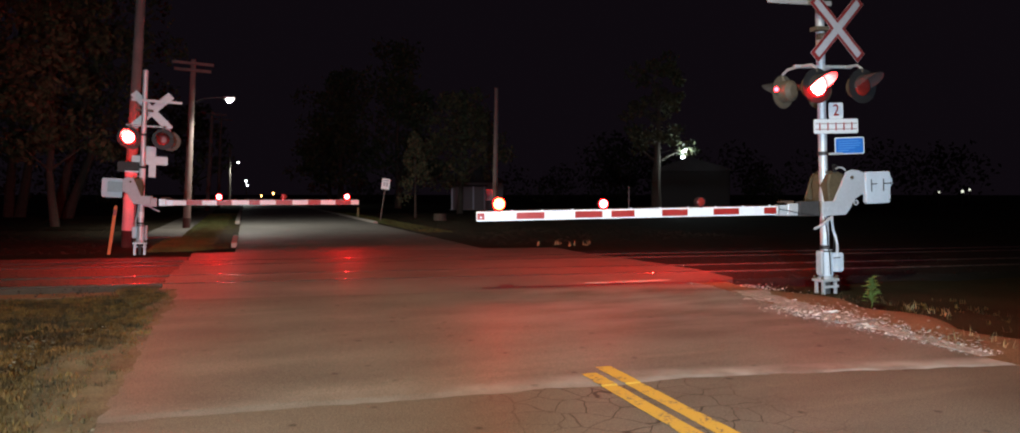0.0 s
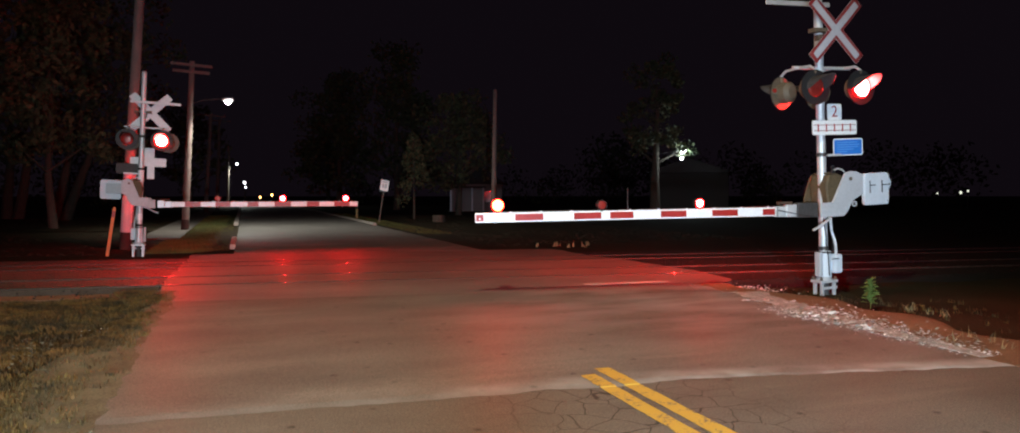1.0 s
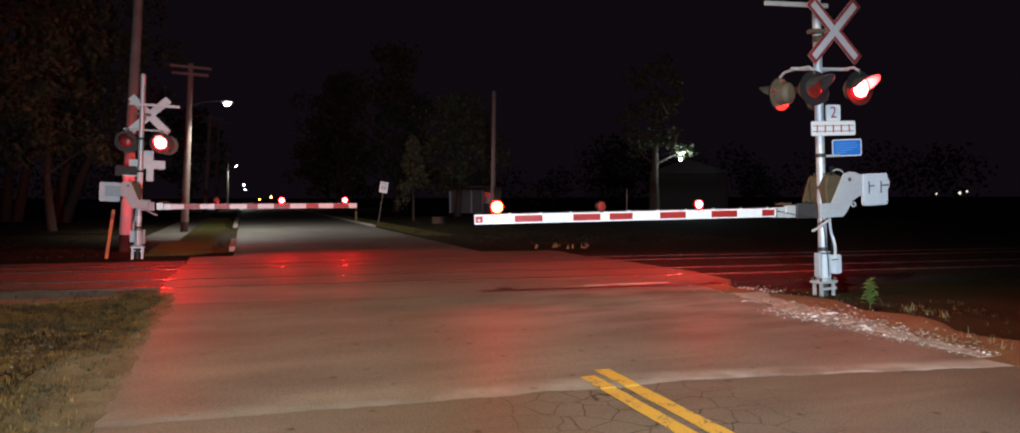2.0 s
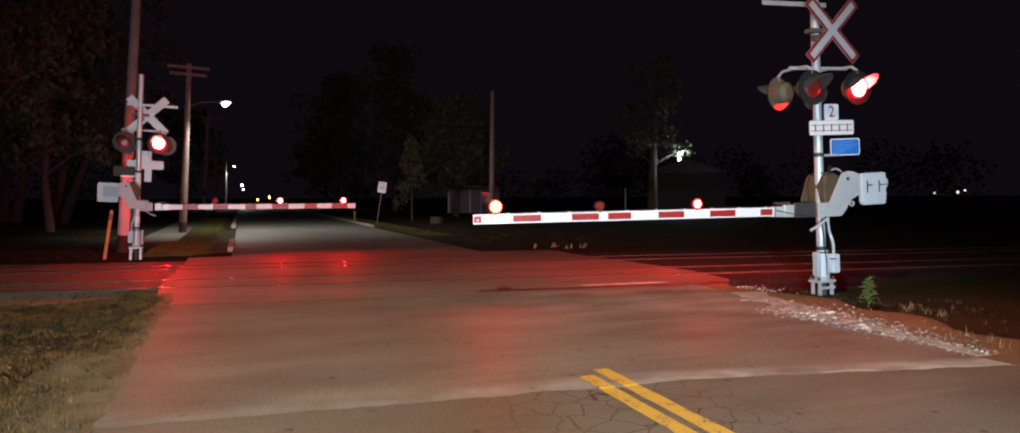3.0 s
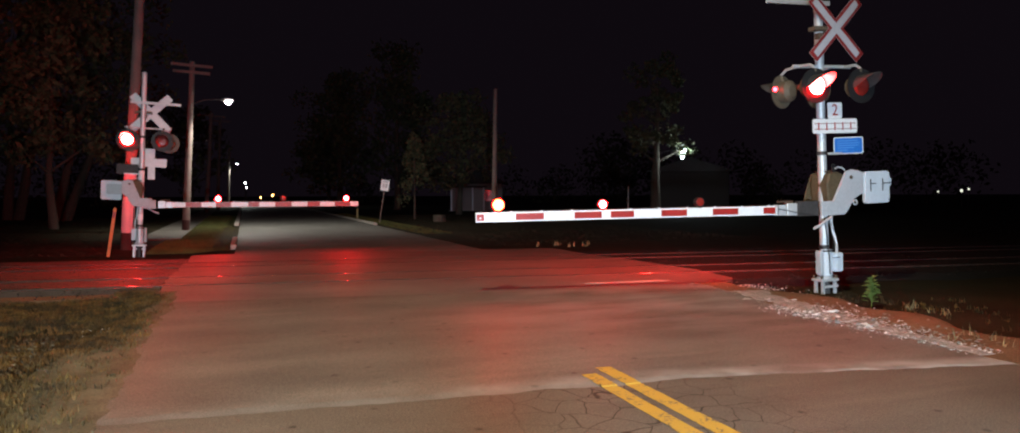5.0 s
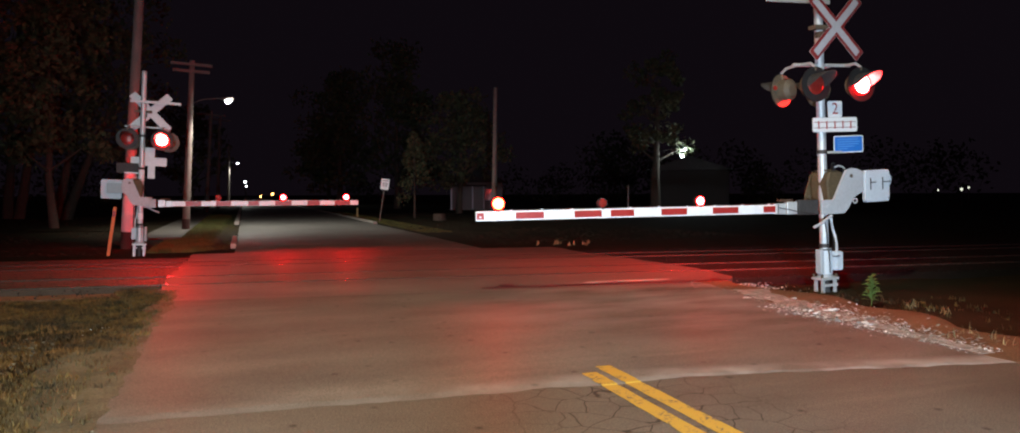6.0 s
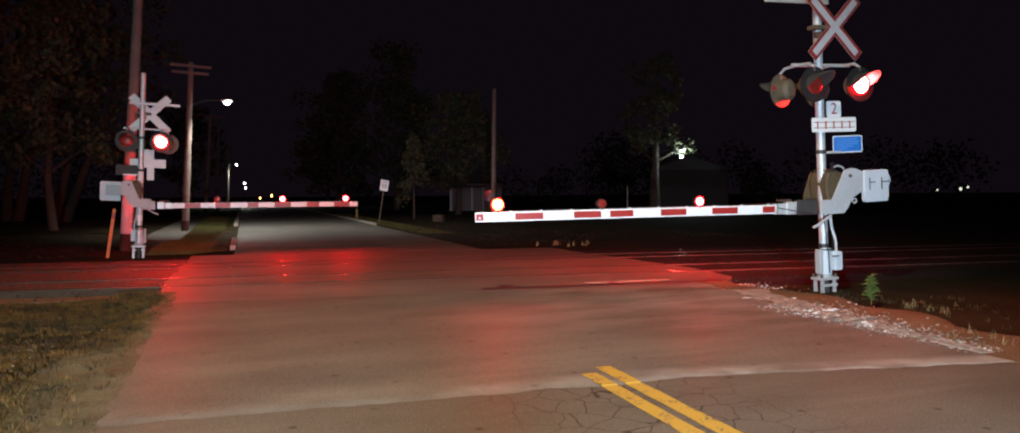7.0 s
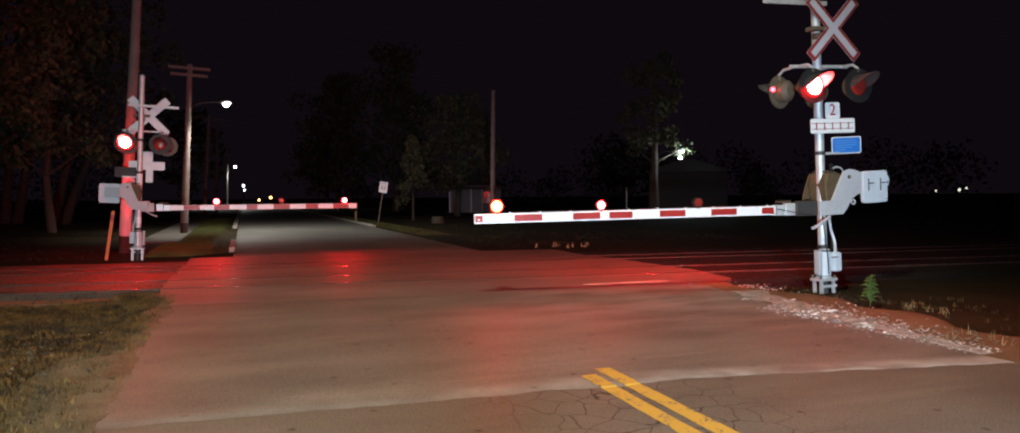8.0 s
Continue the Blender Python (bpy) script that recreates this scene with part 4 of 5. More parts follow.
def build_stones():
    strip("gravel_band", lambda y: (right_edge(y) - 0.04 + 0.10 * noise.noise((y * 2.9, 0, 3)), right_edge(y) + 0.22 + 0.085 * (y - 5) + 0.16 * noise.noise((y * 2.1, 0, 4))), span(5.0, 10.3, 90), 0.0105, 0.03, M_GRIT, "pale gritty band along the road edge", rough=0.03, seed=18, fall="right")

    def rubble(r):
        y = 5.0 + 5.3 * r.random() ** 0.7
        u = (y - 5) / 5.3
        x = right_edge(y) + r.gauss(0.10 + 0.20 * u, 0.10 + 0.30 * u)
        return x, y, 0.004
    stones("rubble", 15000, rubble, lambda r: 0.004 + 0.024 * r.random() ** 6, M_ROCK, "pale broken limestone rubble along the road edge", 21)

    def lumps(r):
        y = r.choice((9.7, 9.5, 9.3, 8.5, 8.9, 7.4, 6.6)) + r.gauss(0, 0.16)
        return right_edge(y) + 0.16 + r.gauss(0, 0.16), y, 0.012
    stones("rubble_lumps", 60, lumps, lambda r: r.uniform(0.03, 0.075), M_ROCK, "larger pale limestone lumps on the shoulder", 22)

    def bed(r):
        x = r.choice((r.uniform(-14, -1.3), r.uniform(7.6, 15)))
        y = r.uniform(11.5, 19)
        return x, warp(x, y), lie(y) - 0.012
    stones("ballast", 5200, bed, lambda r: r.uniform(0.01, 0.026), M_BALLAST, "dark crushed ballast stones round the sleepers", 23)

    def grit(r):
        y = r.uniform(3.2, 9.5)
        return (left_edge(y) - abs(r.gauss(0, 0.25)) if r.random() < 0.3 else right_edge(y) + abs(r.gauss(0, 0.35))), y, -0.008
    def clods(r):
        y = r.uniform(3.6, 9.0)
        return left_edge(y) - r.uniform(-0.15, 1.1), y, lie(y) + 0.002
    stones("clods", 1500, clods, lambda r: 0.004 + 0.016 * r.random() ** 3, M_CLOD, "small clods and pebbles on the sandy shoulder", 25)
    stones("grit", 2200, grit, lambda r: r.uniform(0.005, 0.014), M_ROCK, "loose pale grit on the shoulders", 24)


def blades(name, spots, height, material, label, seed, per=7, lean=0.6, width=0.006):
    """Tufts of grass: narrow bent blades, as one object."""
    rnd = random.Random(seed)
    vs, fs = [], []
    for x, y, z in spots:
        for _ in range(per):
            a = rnd.uniform(0, 6.283)
            h = height * rnd.uniform(0.4, 1.2)
            l = lean * h * rnd.uniform(0.1, 1.0)
            bx, by = x + rnd.gauss(0, 0.03), y + rnd.gauss(0, 0.03)
            dx, dy = math.cos(a), math.sin(a)
            w = width * rnd.uniform(0.7, 1.4)
            i = len(vs)
            vs += [(bx - dy * w, by + dx * w, z), (bx + dy * w, by - dx * w, z),
                   (bx + dx * l * 0.4 + dy * w * 0.7, by + dy * l * 0.4 - dx * w * 0.7, z + h * 0.6),
                   (bx + dx * l * 0.4 - dy * w * 0.7, by + dy * l * 0.4 + dx * w * 0.7, z + h * 0.6),
                   (bx + dx * l, by + dy * l, z + h)]
            fs += [(i, i + 1, i + 2, i + 3), (i + 3, i + 2, i + 4)]
    me = bpy.data.meshes.new(name)
    me.from_pydata(vs, [], fs)
    me.materials.append(material)
    return tagged(new(name, me), label, "grass", kind="stuff")


def build_grass():
    rnd = random.Random(31)
    for k, (mm, lab) in enumerate(((M_GRASS, "short dry olive grass beside the road"), (M_GRASS2, "short dead brown grass beside the road"))):
        spots = []
        for _ in range(17500):
            y = rnd.uniform(2.5, 12.8)
            x = left_edge(y) + 0.05 - abs(rnd.gauss(0, 2.4))
            d = 0.5 + 1.1 * noise.noise((x * 0.9, y * 0.9, 7 + 4 * k)) + (0.25 if y < 7 and k == 0 else 0) - 1.0 * max(0.0, 1 - (left_edge(y) - x) / max(0.12, 0.10 + 1.15 * (1 - ease(6.2, 9.2, y)) + 0.5 * noise.noise((x * 1.6, y * 1.3, 21))))
            if unwarp(x, y) < 12.0 and rnd.random() < max(d, 0.06):
                out = left_edge(y) - 0.55 - 0.25 * math.sin(y * 1.1) - 0.06 * (8 - min(y, 8))
                spots.append((x, y, soil(x, y) + 0.02 if x < out else lie(y, x) + 0.003))
        blades("dry_grass", spots, 0.045, mm, lab, 32 + 20 * k, per=9, lean=1.1, width=0.0032)
    spots = [(8.9 + rnd.gauss(0, 0.7), 7.7 + rnd.gauss(0, 0.6), -0.13) for _ in range(70)]
    spots += [(8.4 + rnd.gauss(0, 0.5), 9.4 + rnd.gauss(0, 0.5), -0.10) for _ in range(40)]
    spots += [(10.5 + rnd.gauss(0, 1.2), 8.8 + rnd.gauss(0, 1.2), -0.2) for _ in range(25)]
    blades("shoulder_grass", spots, 0.085, M_GRASS, "thin dry grass on the dirt shoulder", 33, per=7)
    spots = [(8.55 + rnd.gauss(0, 0.18), 7.55 + rnd.gauss(0, 0.15), -0.10) for _ in range(6)]
    spots += [(7.15 + rnd.gauss(0, 0.12), 5.55 + rnd.gauss(0, 0.2), -0.03) for _ in range(5)]
    spots += [(8.0, 8.75, -0.07), (8.15, 8.6, -0.08), (8.75, 7.9, -0.1)]
    blades("straw", spots, 0.13, M_STRAW, "bleached straw stalks on the shoulder", 34, per=6, lean=1.3, width=0.005)
    spots = [(8.75 + rnd.gauss(0, 0.35), 19.9 + rnd.gauss(0, 0.3), 0.0) for _ in range(12)] + [(8.1, 20.4, 0)]
    blades("far_straw", spots, 0.15, M_STRAW, "pale weeds at the far edge of the tracks", 35, per=5, lean=0.5, width=0.009)
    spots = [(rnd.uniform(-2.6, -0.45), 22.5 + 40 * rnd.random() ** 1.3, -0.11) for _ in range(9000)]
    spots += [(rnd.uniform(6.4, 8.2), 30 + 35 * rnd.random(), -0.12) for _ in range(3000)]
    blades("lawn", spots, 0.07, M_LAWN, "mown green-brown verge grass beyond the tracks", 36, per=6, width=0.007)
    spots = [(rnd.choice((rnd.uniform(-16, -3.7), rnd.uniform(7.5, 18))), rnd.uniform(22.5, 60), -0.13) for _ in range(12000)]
    blades("turf", spots, 0.055, M_TURF_DIM, "thin weedy turf beyond the tracks, darkened for lack of light", 37, per=5, width=0.006)


# Darker copy of the verge grass; the unlit ground's shade is in the colour.
M_TURF_DIM = mat("dimmed_weedy_turf", (0.034, 0.030, 0.014), 0.9, vary=0.3, scale=0.8, fine=10, bump=0)
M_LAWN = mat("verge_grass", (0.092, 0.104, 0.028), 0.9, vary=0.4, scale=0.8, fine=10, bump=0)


def build_litter():
    """Dead leaves and scraps caught along the gravel."""
    rnd = random.Random(44)
    vs, fs = [], []
    for _ in range(650):
        y = 5.2 + 5.2 * rnd.random() ** 0.8
        x = right_edge(y) + rnd.gauss(0.22, 0.26)
        a, l, w = rnd.uniform(0, 6.283), rnd.uniform(0.012, 0.04), rnd.uniform(0.008, 0.02)
        c, d = math.cos(a), math.sin(a)
        z = lie(y) + 0.012
        i = len(vs)
        vs += [(x - c * l, y - d * l, z), (x - d * w, y + c * w, z + rnd.uniform(0, 0.02)), (x + c * l, y + d * l, z + rnd.uniform(0, 0.015)), (x + d * w, y - c * w, z + rnd.uniform(0, 0.01))]
        fs += [(i, i + 1, i + 2), (i, i + 2, i + 3)]
    me = bpy.data.meshes.new("leaf_litter")
    me.from_pydata(vs, [], fs)
    me.materials.append(M_LITTER)
    tagged(new("leaf_litter", me), "dry leaf litter among the gravel", "leaf litter", kind="stuff")


def build_weed():
    w = empty("weed", pose(8.13, 8.02, -0.07), "leafy green weed growing from the gravel", "plant")
    part("stem", chain([(0, 0, 0), (0.01, 0.0, 0.16), (-0.01, 0.01, 0.30), (0.0, 0.0, 0.40)], 0.006, 6), M_WEED, w)
    rnd = random.Random(41)
    for k in range(64):
        z = 0.05 + 0.35 * (k / 64) ** 0.85
        a = k * 2.4
        l = (0.16 - 0.22 * abs(z - 0.16)) * rnd.uniform(0.6, 1.1)
        bm = bmesh.new()
        pts = ((0, 0), (0.35, 0.2), (0.7, 0.16), (1, 0))
        top = [bm.verts.new((u * l, v * l, 0.15 * l * math.sin(u * 3))) for u, v in pts]
        bot = [bm.verts.new((u * l, -v * l, 0.15 * l * math.sin(u * 3))) for u, v in pts[1:3]]
        bm.faces.new((top[0], bot[0], bot[1], top[3], top[2], top[1]))
        part("leaf", bm, M_WEED, w, m=pose(0, 0, z, rnd.uniform(-20, 20), rnd.uniform(-50, 5), math.degrees(a)))


M_PAVE = mat("stained_concrete", (0.10, 0.09, 0.075), 0.9, vary=0.3, scale=1.2, fine=30, bump=0.2)


# ---- verge beyond the tracks ----
def build_verge():
    strip("pavement", lambda y: (-3.55 - 0.01 * (y - 26), -2.15 - 0.012 * (y - 26)), span(29, 60, 20) + span(64, 160, 20), -0.03, 0.06, M_PAVE, "pale concrete footpath beside the far road", seed=16)
    for x0, x1, y0, y1 in ((-0.40, -0.24, 22.9, 27.2), (-0.50, -0.28, 40.5, 110.0), (6.11, 6.33, 38.0, 110.0)):
        ob = link("kerb", box(x0, x1, y0, y1, -0.1, 0.085, 0.02), M_CONC)
        tagged(ob, "worn pale concrete kerb", "kerb", "kerbs", "structure")
    strip("road_patch", lambda y: (-0.05, 2.4), span(22.6, 28.9, 6), 0.006, 0.004, M_FAR, "square asphalt patch on the far road", seed=17)


def utility_pole(m, height, r, arms, lamp_at=None, label="weathered wooden utility pole", sleeve=0.0):
    p = empty("utility_pole", m, label, "utility pole", "utility poles")
    # The lowest half metre is darker and redder than the shaft.
    part("pole_foot", tube((0, 0, -0.3), (0, 0, 0.52), r * 1.04, r * 1.02, 18), M_FOOT, p, "dark red-brown pole foot")
    part("shaft", tube((0, 0, 0.52), (0, 0, height), r, r * 0.66, 18), M_POLE, p, "grey wooden shaft")
    # No real sleeve: a paler tube paints the light on the lower shaft.
    if sleeve:
        part("sleeve", tube((0, 0, 0.525), (0, 0, sleeve), r * 1.06, r * 1.03, 18, caps=True), M_PALE_POST, p, "paler lower shaft with the light on it painted in")
    for z, w in arms:
        part("crossarm", box(-w, w, -r - 0.09, -r + 0.02, z - 0.06, z + 0.06, 0.01), M_POLE, p)
    if lamp_at:
        x, z = lamp_at
        part("lamp_arm", chain([(0.05, 0, z - 0.25), (x * 0.35, -0.03, z - 0.02), (x * 0.75, -0.06, z + 0.07), (x - 0.18, -0.08, z + 0.06)], 0.022, 8), M_DARKMET, p, "curved dark steel lamp arm")
        head = part("lamp_head", box(x - 0.25, x + 0.28, -0.20, 0.04, z - 0.0, z + 0.13, 0.04), M_DARKMET, p, "street lamp head")
        part("diffuser", tube((x + 0.04, -0.08, z - 0.10), (x + 0.04, -0.08, z - 0.002), 0.06, 0.13, 18), G_STREET, head, "lit white street lamp diffuser")
    return p


def build_poles():
    utility_pole(pose(-3.31, 24.6, -0.12, 0, 3.6, 0), 11.6, 0.165, [], label="tall weathered wooden utility pole behind the signal", sleeve=2.25)
    utility_pole(pose(-2.47, 35.87, -0.1, 0, 2.9, 0), 7.5, 0.16, [(7.3, 0.85), (7.0, 0.75)], (1.50, 5.86), "wooden utility pole with a lit street lamp")
    utility_pole(pose(-3.2, 71.2, -0.1, 0, 3.5, 0), 8.9, 0.19, [(8.6, 1.2)])
    utility_pole(pose(-2.9, 91.3, -0.1, 0, 2.2, 0), 10.3, 0.2, [(10.0, 1.2)])
    utility_pole(pose(-2.1, 109, -0.1, 0, 1.5, 0), 8.2, 0.19, [], (1.05, 5.9), "far wooden utility pole with a lit street lamp")
    utility_pole(pose(13.20, 39.87, -0.15, 0, 0.7, 0), 7.55, 0.15, [], None, "lone grey wooden pole without arms")
    lamp("street_lamp_light", "SPOT", look((-0.66, 35.4, 5.72), (1.2, 36.5, 0)), 2100, (1.0, 0.97, 0.88), 0.12, 156, 0.55)
    lamp("street_lamp_light", "SPOT", look((-1.0, 108.9, 5.7), (0.6, 108, 0)), 1800, (0.92, 1.0, 0.9), 0.12, 150, 0.5)


def build_small():
    st = empty("marker_post", pose(-3.40, 21.98, -0.14, 0, 8.5, 0), "thin orange plastic marker post leaning in the verge", "marker post")
    part("post", slab(rounded(0.075, 1.34, 0.03), -0.01, 0.01), M_ORANGE, st, m=pose(0, 0, 0.67))
    part("reflective_band", slab(rounded(0.068, 0.16, 0.01), -0.013, -0.0105), M_SHEET_R, st, m=pose(0, 0, 1.15))
    # leaning speed sign
    ss = empty("road_sign", pose(7.28, 43.0, -0.15, 0, 8.8, -8), "white rectangular road sign on a leaning post", "road sign")
    part("post", box(-0.025, 0.025, -0.015, 0.02, -0.2, 2.5, 0.004), M_POLE, ss)
    pl = part("plate", slab(rounded(0.46, 0.62, 0.04), -0.021, -0.017), M_SHEET_W, ss, "white reflective plate", pose(0, 0, 2.22))
    for x in (-0.08, 0.08):
        part("print_bar", box(x - 0.06, x + 0.06, -0.0235, -0.0215, -0.14, 0.10), M_GREYP, pl)
    part("print_bar", box(-0.17, 0.17, -0.0235, -0.0215, 0.17, 0.24), M_GREYP, pl)
    # short stake beyond the sign
    sk = empty("stake", pose(5.9 + 0.7, 47.0, -0.12), "short pale wooden stake on the verge", "stake")
    part("shaft", box(-0.05, 0.05, -0.05, 0.05, -0.1, 0.75, 0.01), M_STRAW, sk)
    sk = empty("stake", pose(24.44, 45.0, -0.12), "tall pale marker stake in the dark field", "stake")
    part("shaft", box(-0.03, 0.03, -0.03, 0.03, -0.1, 2.15, 0.01), M_PALE_POST, sk)
    # squat stump on the right verge
    sp = empty("stump", pose(11.04, 43.8, -0.26), "squat pale tree stump in the grass", "stump")
    bm = tube((0, 0, -0.1), (0, 0, 0.55), 0.42, 0.33, 14)
    for v in bm.verts:
        v.co += Vector((noise.noise(v.co * 3), noise.noise(v.co * 3 + Vector((5, 0, 0))), 0)) * 0.08
    part("wood", bm, M_BARK, sp)
    for x, y, z, r, g, lab in ((0.49, 201.6, 3.5, 0.17, G_FARW, "far white street light at the end of the road"), (0.2, 200.8, 4.6, 0.22, G_FARW, "far white street light at the end of the road"),
                               (3.88, 200.3, 0.9, 0.2, G_FARO, "far orange light down the road"), (6.69, 199.3, 1.5, 0.24, G_FARO, "far orange light down the road"),
                               (78.6, 67.6, 1.7, 0.10, G_FARG, "far porch light across the field"), (81.3, 66.7, 1.8, 0.16, G_FARG, "far porch light across the field"), (82.1, 66.4, 2.0, 0.12, G_FARG, "far porch light across the field")):
        fl = empty("far_light", pose(x, y, z), lab, "light", "far lights")
        bm = bmesh.new()
        bmesh.ops.create_icosphere(bm, subdivisions=2, radius=r)
        for v in bm.verts:
            v.co.z *= 1.25
        part("globe", bm, g, fl)
        part("stem", tube((0, 0, -z - 0.1), (0, 0, -r * 1.2), 0.07, n=8), M_DARKMET, fl)


# ---- trees and houses ----
def leaf_cloud(name, parent, clumps, per, size, material, seed, squash=0.8):
    rnd = np.random.RandomState(seed)
    vs, fs = [], []
    for cx, cy, cz, r in clumps:
        d = rnd.normal(size=(per, 3))
        d /= np.linalg.norm(d, axis=1)[:, None]
        p = d * (r * rnd.uniform(0.45, 1.05, (per, 1))) * np.array((1, 1, squash)) + np.array((cx, cy, cz))
        for q in p:
            a = rnd.normal(size=3)
            a /= np.linalg.norm(a)
            b = np.cross(a, rnd.normal(size=3))
            b /= np.linalg.norm(b)
            s = size * rnd.uniform(0.6, 1.4)
            i = len(vs)
            vs += [tuple(q - a * s), tuple(q + b * s * 0.5), tuple(q + a * s), tuple(q - b * s * 0.5)]
            fs.append((i, i + 1, i + 2, i + 3))
    me = bpy.data.meshes.new(name)
    me.from_pydata(vs, [], fs)
    me.materials.append(material)
    ob = new(name, me)
    ob.parent = parent
    return ob


def tree(x, y, height, spread, trunk_r, crown_from, seed, label, clumps=34, per=60, leaf=0.16, lean=0.0, fork=False):
    rnd = random.Random(seed)
    t = empty("tree", pose(x, y, -0.2), label, "tree", "trees")
    bm = bmesh.new()
    heads = []
    stems = [(-0.16, lean), (0.16, lean + 0.12)] if fork else [(0, lean)]
    for ox, ln in stems:
        p = Vector((ox * 2, 0, 0))
        r = trunk_r
        n = 7
        for k in range(n):
            q = p + Vector((ln * height * 0.1 + rnd.gauss(0, 0.06), rnd.gauss(0, 0.06), height * 0.75 / n))
            tube(p, q, r, r * 0.84, 10, bm)
            p, r = q, r * 0.84
            if q.z > crown_from * 0.8:
                for _ in range(2):
                    a = rnd.uniform(0, 6.283)
                    l = spread * rnd.uniform(0.4, 0.85)
                    e = q + Vector((math.cos(a) * l, math.sin(a) * l, l * rnd.uniform(0.3, 0.8)))
                    tube(q, e, r * 0.5, r * 0.12, 6, bm)
                    heads.append(e)
        heads.append(p)
    part("trunk", bm, M_BARK, t, "brown trunk and limbs")
    cl = []
    for h in heads:
        cl.append((h.x, h.y, h.z, spread * rnd.uniform(0.2, 0.36)))
    while len(cl) < clumps:
        h = rnd.choice(heads)
        z = rnd.uniform(crown_from, height)
        u = (z - crown_from) / (height - crown_from)
        w = spread * (0.55 + 0.5 * math.sin(math.pi * min(1, u + 0.15))) * (1 - 0.35 * u)
        a, d = rnd.uniform(0, 6.283), math.sqrt(rnd.random())
        cl.append((math.cos(a) * w * d + lean * height * 0.5, math.sin(a) * w * d, z, spread * rnd.uniform(0.16, 0.34)))
    crown = leaf_cloud("crown", t, cl, per, leaf, M_LEAF, seed)
    tagged(crown, "uneven dark green leaf crown")
    return t


def conifer(x, y, height, seed):
    t = empty("small_tree", pose(x, y, -0.15), "small narrow young tree on the verge", "tree", "trees")
    part("trunk", tube((0, 0, -0.1), (0, 0, height * 0.9), 0.08, 0.02, 10), M_BARK, t, "thin trunk")
    rnd = random.Random(seed)
    cl = []
    for k in range(40):
        u = rnd.random() ** 0.8
        z = 1.1 + u * (height - 1.2)
        w = 1.25 * (1 - u) ** 0.7 + 0.1
        a = rnd.uniform(0, 6.283)
        cl.append((math.cos(a) * w * 0.7, math.sin(a) * w * 0.7, z, 0.22 + 0.35 * (1 - u)))
    tagged(leaf_cloud("crown", t, cl, 55, 0.10, M_LEAF, seed), "narrow pale green crown")


def build_trees():
    tree(-14.6, 58.2, 17, 5.0, 0.36, 4.2, 51, "large leafy tree with a forked trunk on the lawn", 60, 70, 0.20, 0.05, True)
    tree(-11.2, 55.0, 16, 4.6, 0.34, 4.4, 52, "large leafy tree with a forked trunk on the lawn", 60, 70, 0.20, 0.25, True)
    tree(-8.6, 41.0, 13, 3.4, 0.22, 3.4, 53, "leafy tree behind the signal", 46, 70, 0.17)
    tree(-20.0, 50.0, 16, 5.0, 0.3, 3.8, 54, "large leafy tree at the back of the lawn", 50, 60, 0.2)
    tree(10.1, 86.6, 15, 5.6, 0.4, 2.5, 55, "broad leafy tree beside the far road", 70, 60, 0.26)
    tree(15.5, 80.0, 17, 5.5, 0.4, 2.8, 56, "broad leafy tree beside the far road", 70, 60, 0.26)
    tree(16.2, 58.0, 9.5, 4.2, 0.28, 2.6, 57, "spreading leafy tree before the white house", 60, 60, 0.2)
    tree(28.6, 48.4, 12.5, 2.6, 0.42, 4.6, 58, "tall tree beside the lit building", 46, 60, 0.17)
    tree(-7.5, 120, 15, 6, 0.4, 2.5, 59, "far leafy tree beside the road", 40, 50, 0.35)
    tree(13.0, 125, 16, 6, 0.4, 2.5, 60, "far leafy tree beside the road", 40, 50, 0.35)
    tree(-9.4, 33.0, 12, 3.2, 0.17, 5.2, 64, "leafy tree with a high crown behind the signal", 56, 75, 0.14)
    tree(-11.0, 36.0, 14, 3.8, 0.2, 5.6, 65, "leafy tree with a high crown on the lawn", 60, 75, 0.15)
    tree(-16.0, 40.0, 14, 4.2, 0.2, 5.6, 66, "leafy tree with a high crown on the lawn", 60, 75, 0.15)
    conifer(10.7, 49.2, 5.9, 61)
    # far woods all round
    rnd = random.Random(62)
    cl = []
    for k in range(150):
        a = rnd.uniform(-1.0, 1.9)
        d = rnd.uniform(130, 170)
        if abs(math.sin(a) * d - 3) < 7:
            continue
        cl.append((math.sin(a) * d, math.cos(a) * d, rnd.uniform(1, 9), rnd.uniform(3, 5.5)))
    holder = leaf_cloud("far_woods", None, cl, 220, 0.38, M_LEAF, 63, 1.0)
    tagged(holder, "dark far woods along the skyline", "woods", kind="stuff")


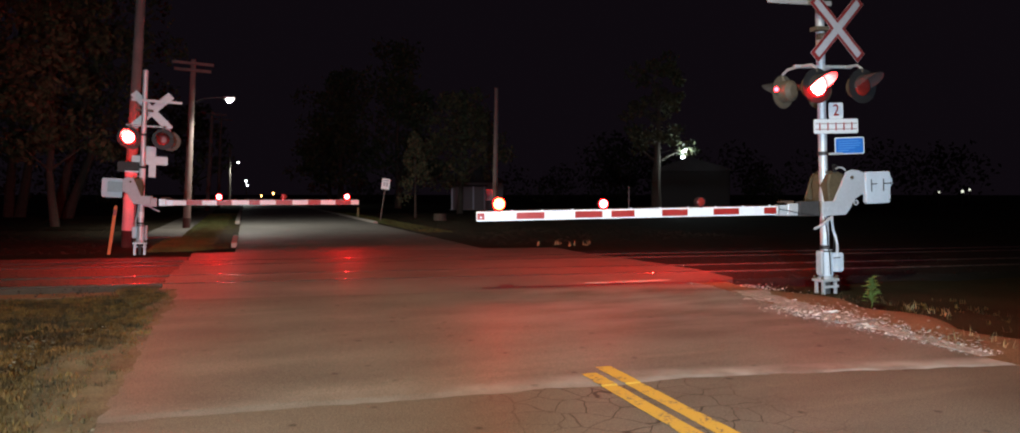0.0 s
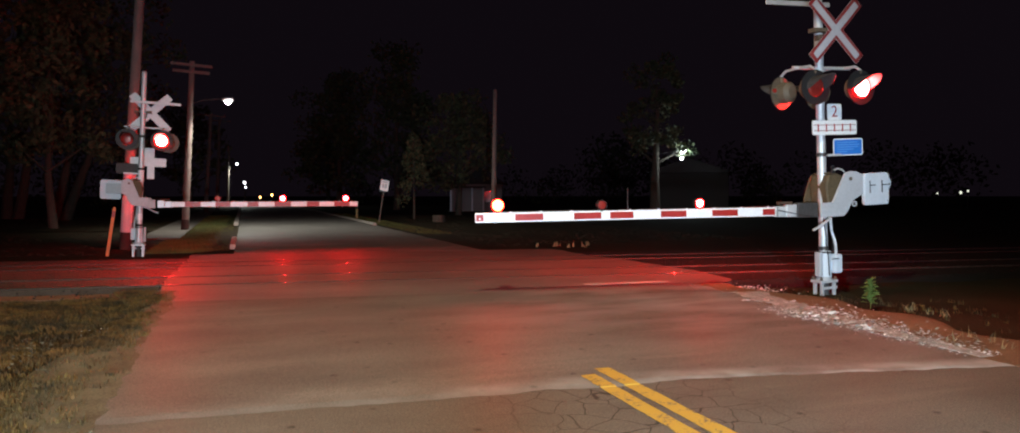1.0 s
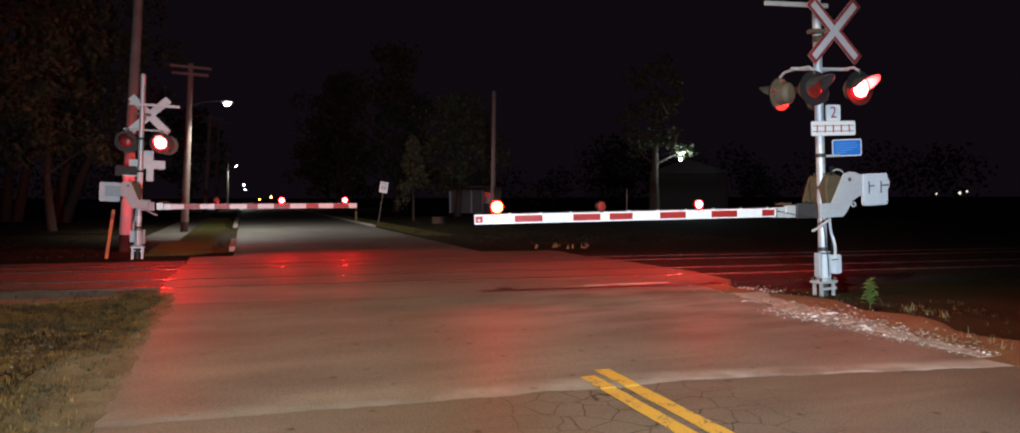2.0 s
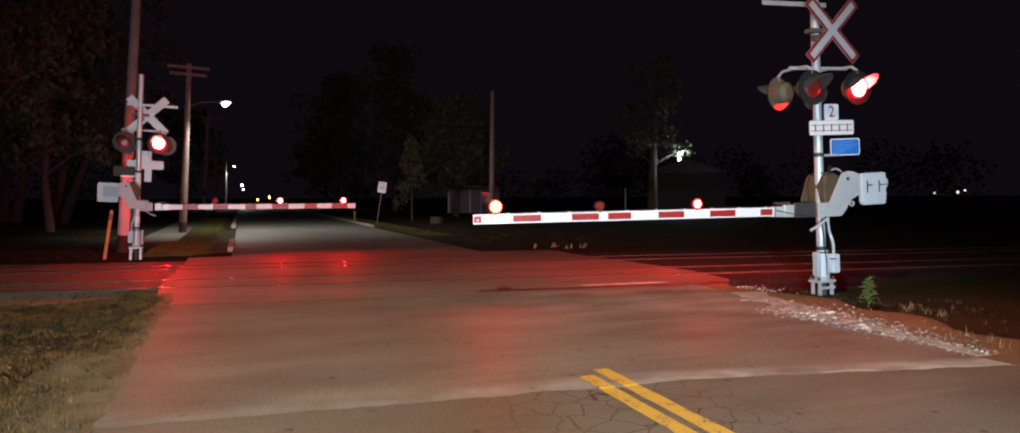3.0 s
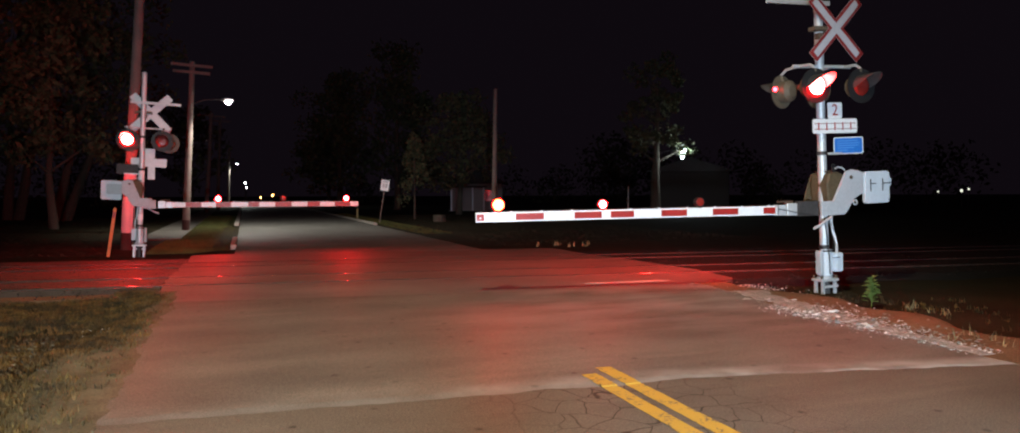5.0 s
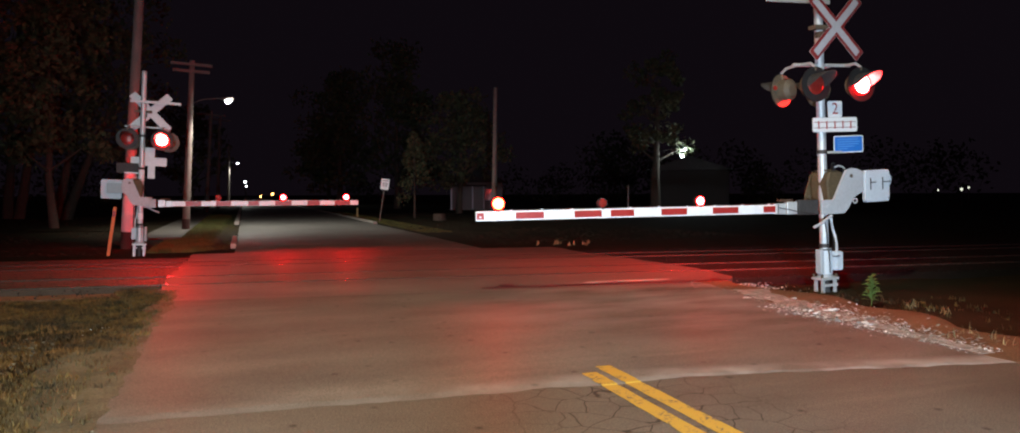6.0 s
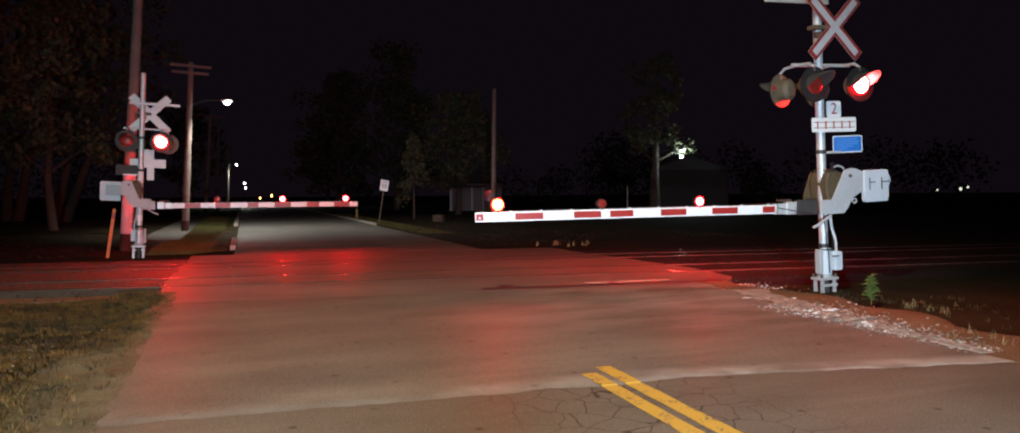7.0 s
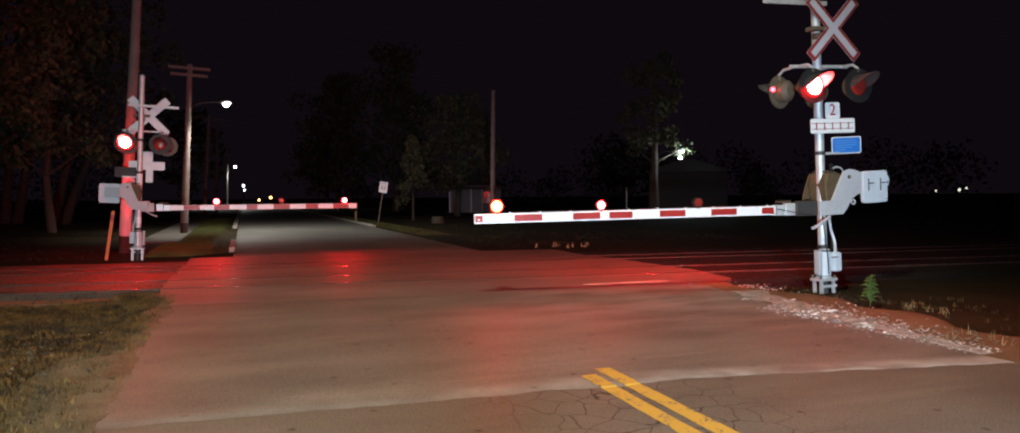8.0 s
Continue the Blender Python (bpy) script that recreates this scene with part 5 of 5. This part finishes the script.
def house(m, w, d, h, wall_m, label, windows, ridge=2.0):
    hs = empty("house", m, label, "house", "houses")
    part("wall", box(-w / 2, w / 2, 0, d, -0.3, h, 0.02), wall_m, hs, "house walls")
    pts = [(-w / 2 - 0.4, h), (w / 2 + 0.4, h), (0, h + ridge)]
    part("roof", slab(pts, -0.4, d + 0.4), M_ROOF, hs, "dark shingle roof")
    n = int(h / 0.2)
    if wall_m is M_SIDING:
        for k in range(n):
            part("siding_board", box(-w / 2, w / 2, -0.025, -0.002, k * 0.2, k * 0.2 + 0.185), wall_m, hs)
    for x, z, ww, hh in windows:
        f = part("window", box(x - ww / 2, x + ww / 2, -0.06, -0.027, z, z + hh, 0.01), M_SIDING, hs, "framed window")
        part("pane", box(x - ww / 2 + 0.08, x + ww / 2 - 0.08, -0.07, -0.061, z + 0.08, z + hh - 0.08), M_GLASS, f, "dark glass pane")
    return hs


def build_houses():
    h = house(pose(22.0, 72.1, -0.2, 0, 0, -16), 5.2, 7, 2.8, M_SIDING, "low white sided house behind the trees", [(1.2, 0.9, 1.1, 1.3)])
    for x in (-2.5, -1.5, -0.4, 0.7):
        part("porch_post", box(x - 0.07, x + 0.07, -1.45, -1.31, -0.3, 2.4, 0.01), M_WHITEP, h, "white porch post")
    part("porch_roof", box(-2.8, 1.0, -1.6, -0.03, 2.4, 2.55, 0.02), M_ROOF, h, "low porch roof")
    part("porch_floor", box(-2.8, 1.0, -1.6, -0.03, -0.3, 0.12, 0.02), M_CONC, h, "porch floor")
    house(pose(35.4, 54.5, -0.2, 0, 0, -34), 6.5, 8, 3.6, M_BRICK, "dark building with a lit yard lamp", [], 1.2)
    y = empty("yard_lamp", pose(30.45, 47.67, 0, 0, 0, -32), "bright cold white yard lamp on a bracket by the tree", "lamp")
    part("bracket", chain([(-1.70, -0.15, 4.55), (-0.9, -0.1, 4.70), (-0.2, 0, 4.82)], 0.03, 8), M_DARKMET, y)
    part("head", box(-0.2, 0.2, -0.16, 0.16, 4.74, 4.86, 0.03), M_GREYP, y)
    part("diffuser", tube((0, 0, 4.56), (0, 0, 4.735), 0.17, 0.19, 16), G_YARD, y, "lit cold white diffuser")
    part("second_lamp", tube((-0.1, -0.1, 4.1), (-0.1, -0.1, 4.26), 0.09, n=12), G_YARD, y, "small lit lower lamp")
    part("lower_bracket", chain([(-0.1, -0.1, 4.27), (-0.6, -0.1, 4.5), (-0.9, -0.1, 4.68)], 0.02, 6), M_DARKMET, y)
    lamp("yard_lamp_light", "POINT", pose(30.40, 47.3, 4.42), 280, (0.75, 0.95, 1.0), 0.15)


build_shoulders()
build_stones()
build_grass()
build_litter()
build_weed()
build_verge()
build_poles()
build_small()
build_trees()
build_houses()

# ---- what moves: the lamps of each pair turn their lit side out by turns ----
SWITCH = (0.40, 1.17, 1.76, 2.38, 2.945, 3.68, 4.26, 4.93, 5.60, 6.28, 6.80, 7.58)


def motions():
    for ob, rest, which in TURNING:
        out = which == "a"
        angle = 0 if out else 180
        rows = [(0.0, angle)]
        for t in SWITCH:
            rows += [(t - 0.07, angle), (t - 0.03, angle + 50), (t, angle + 90), (t + 0.03, angle + 130), (t + 0.07, angle + 180)]
            angle += 180
        rows.append((8.0, angle))
        walk(ob, [(t, rest @ Matrix.Rotation(radians(a), 4, "Z")) for t, a in rows])


motions()
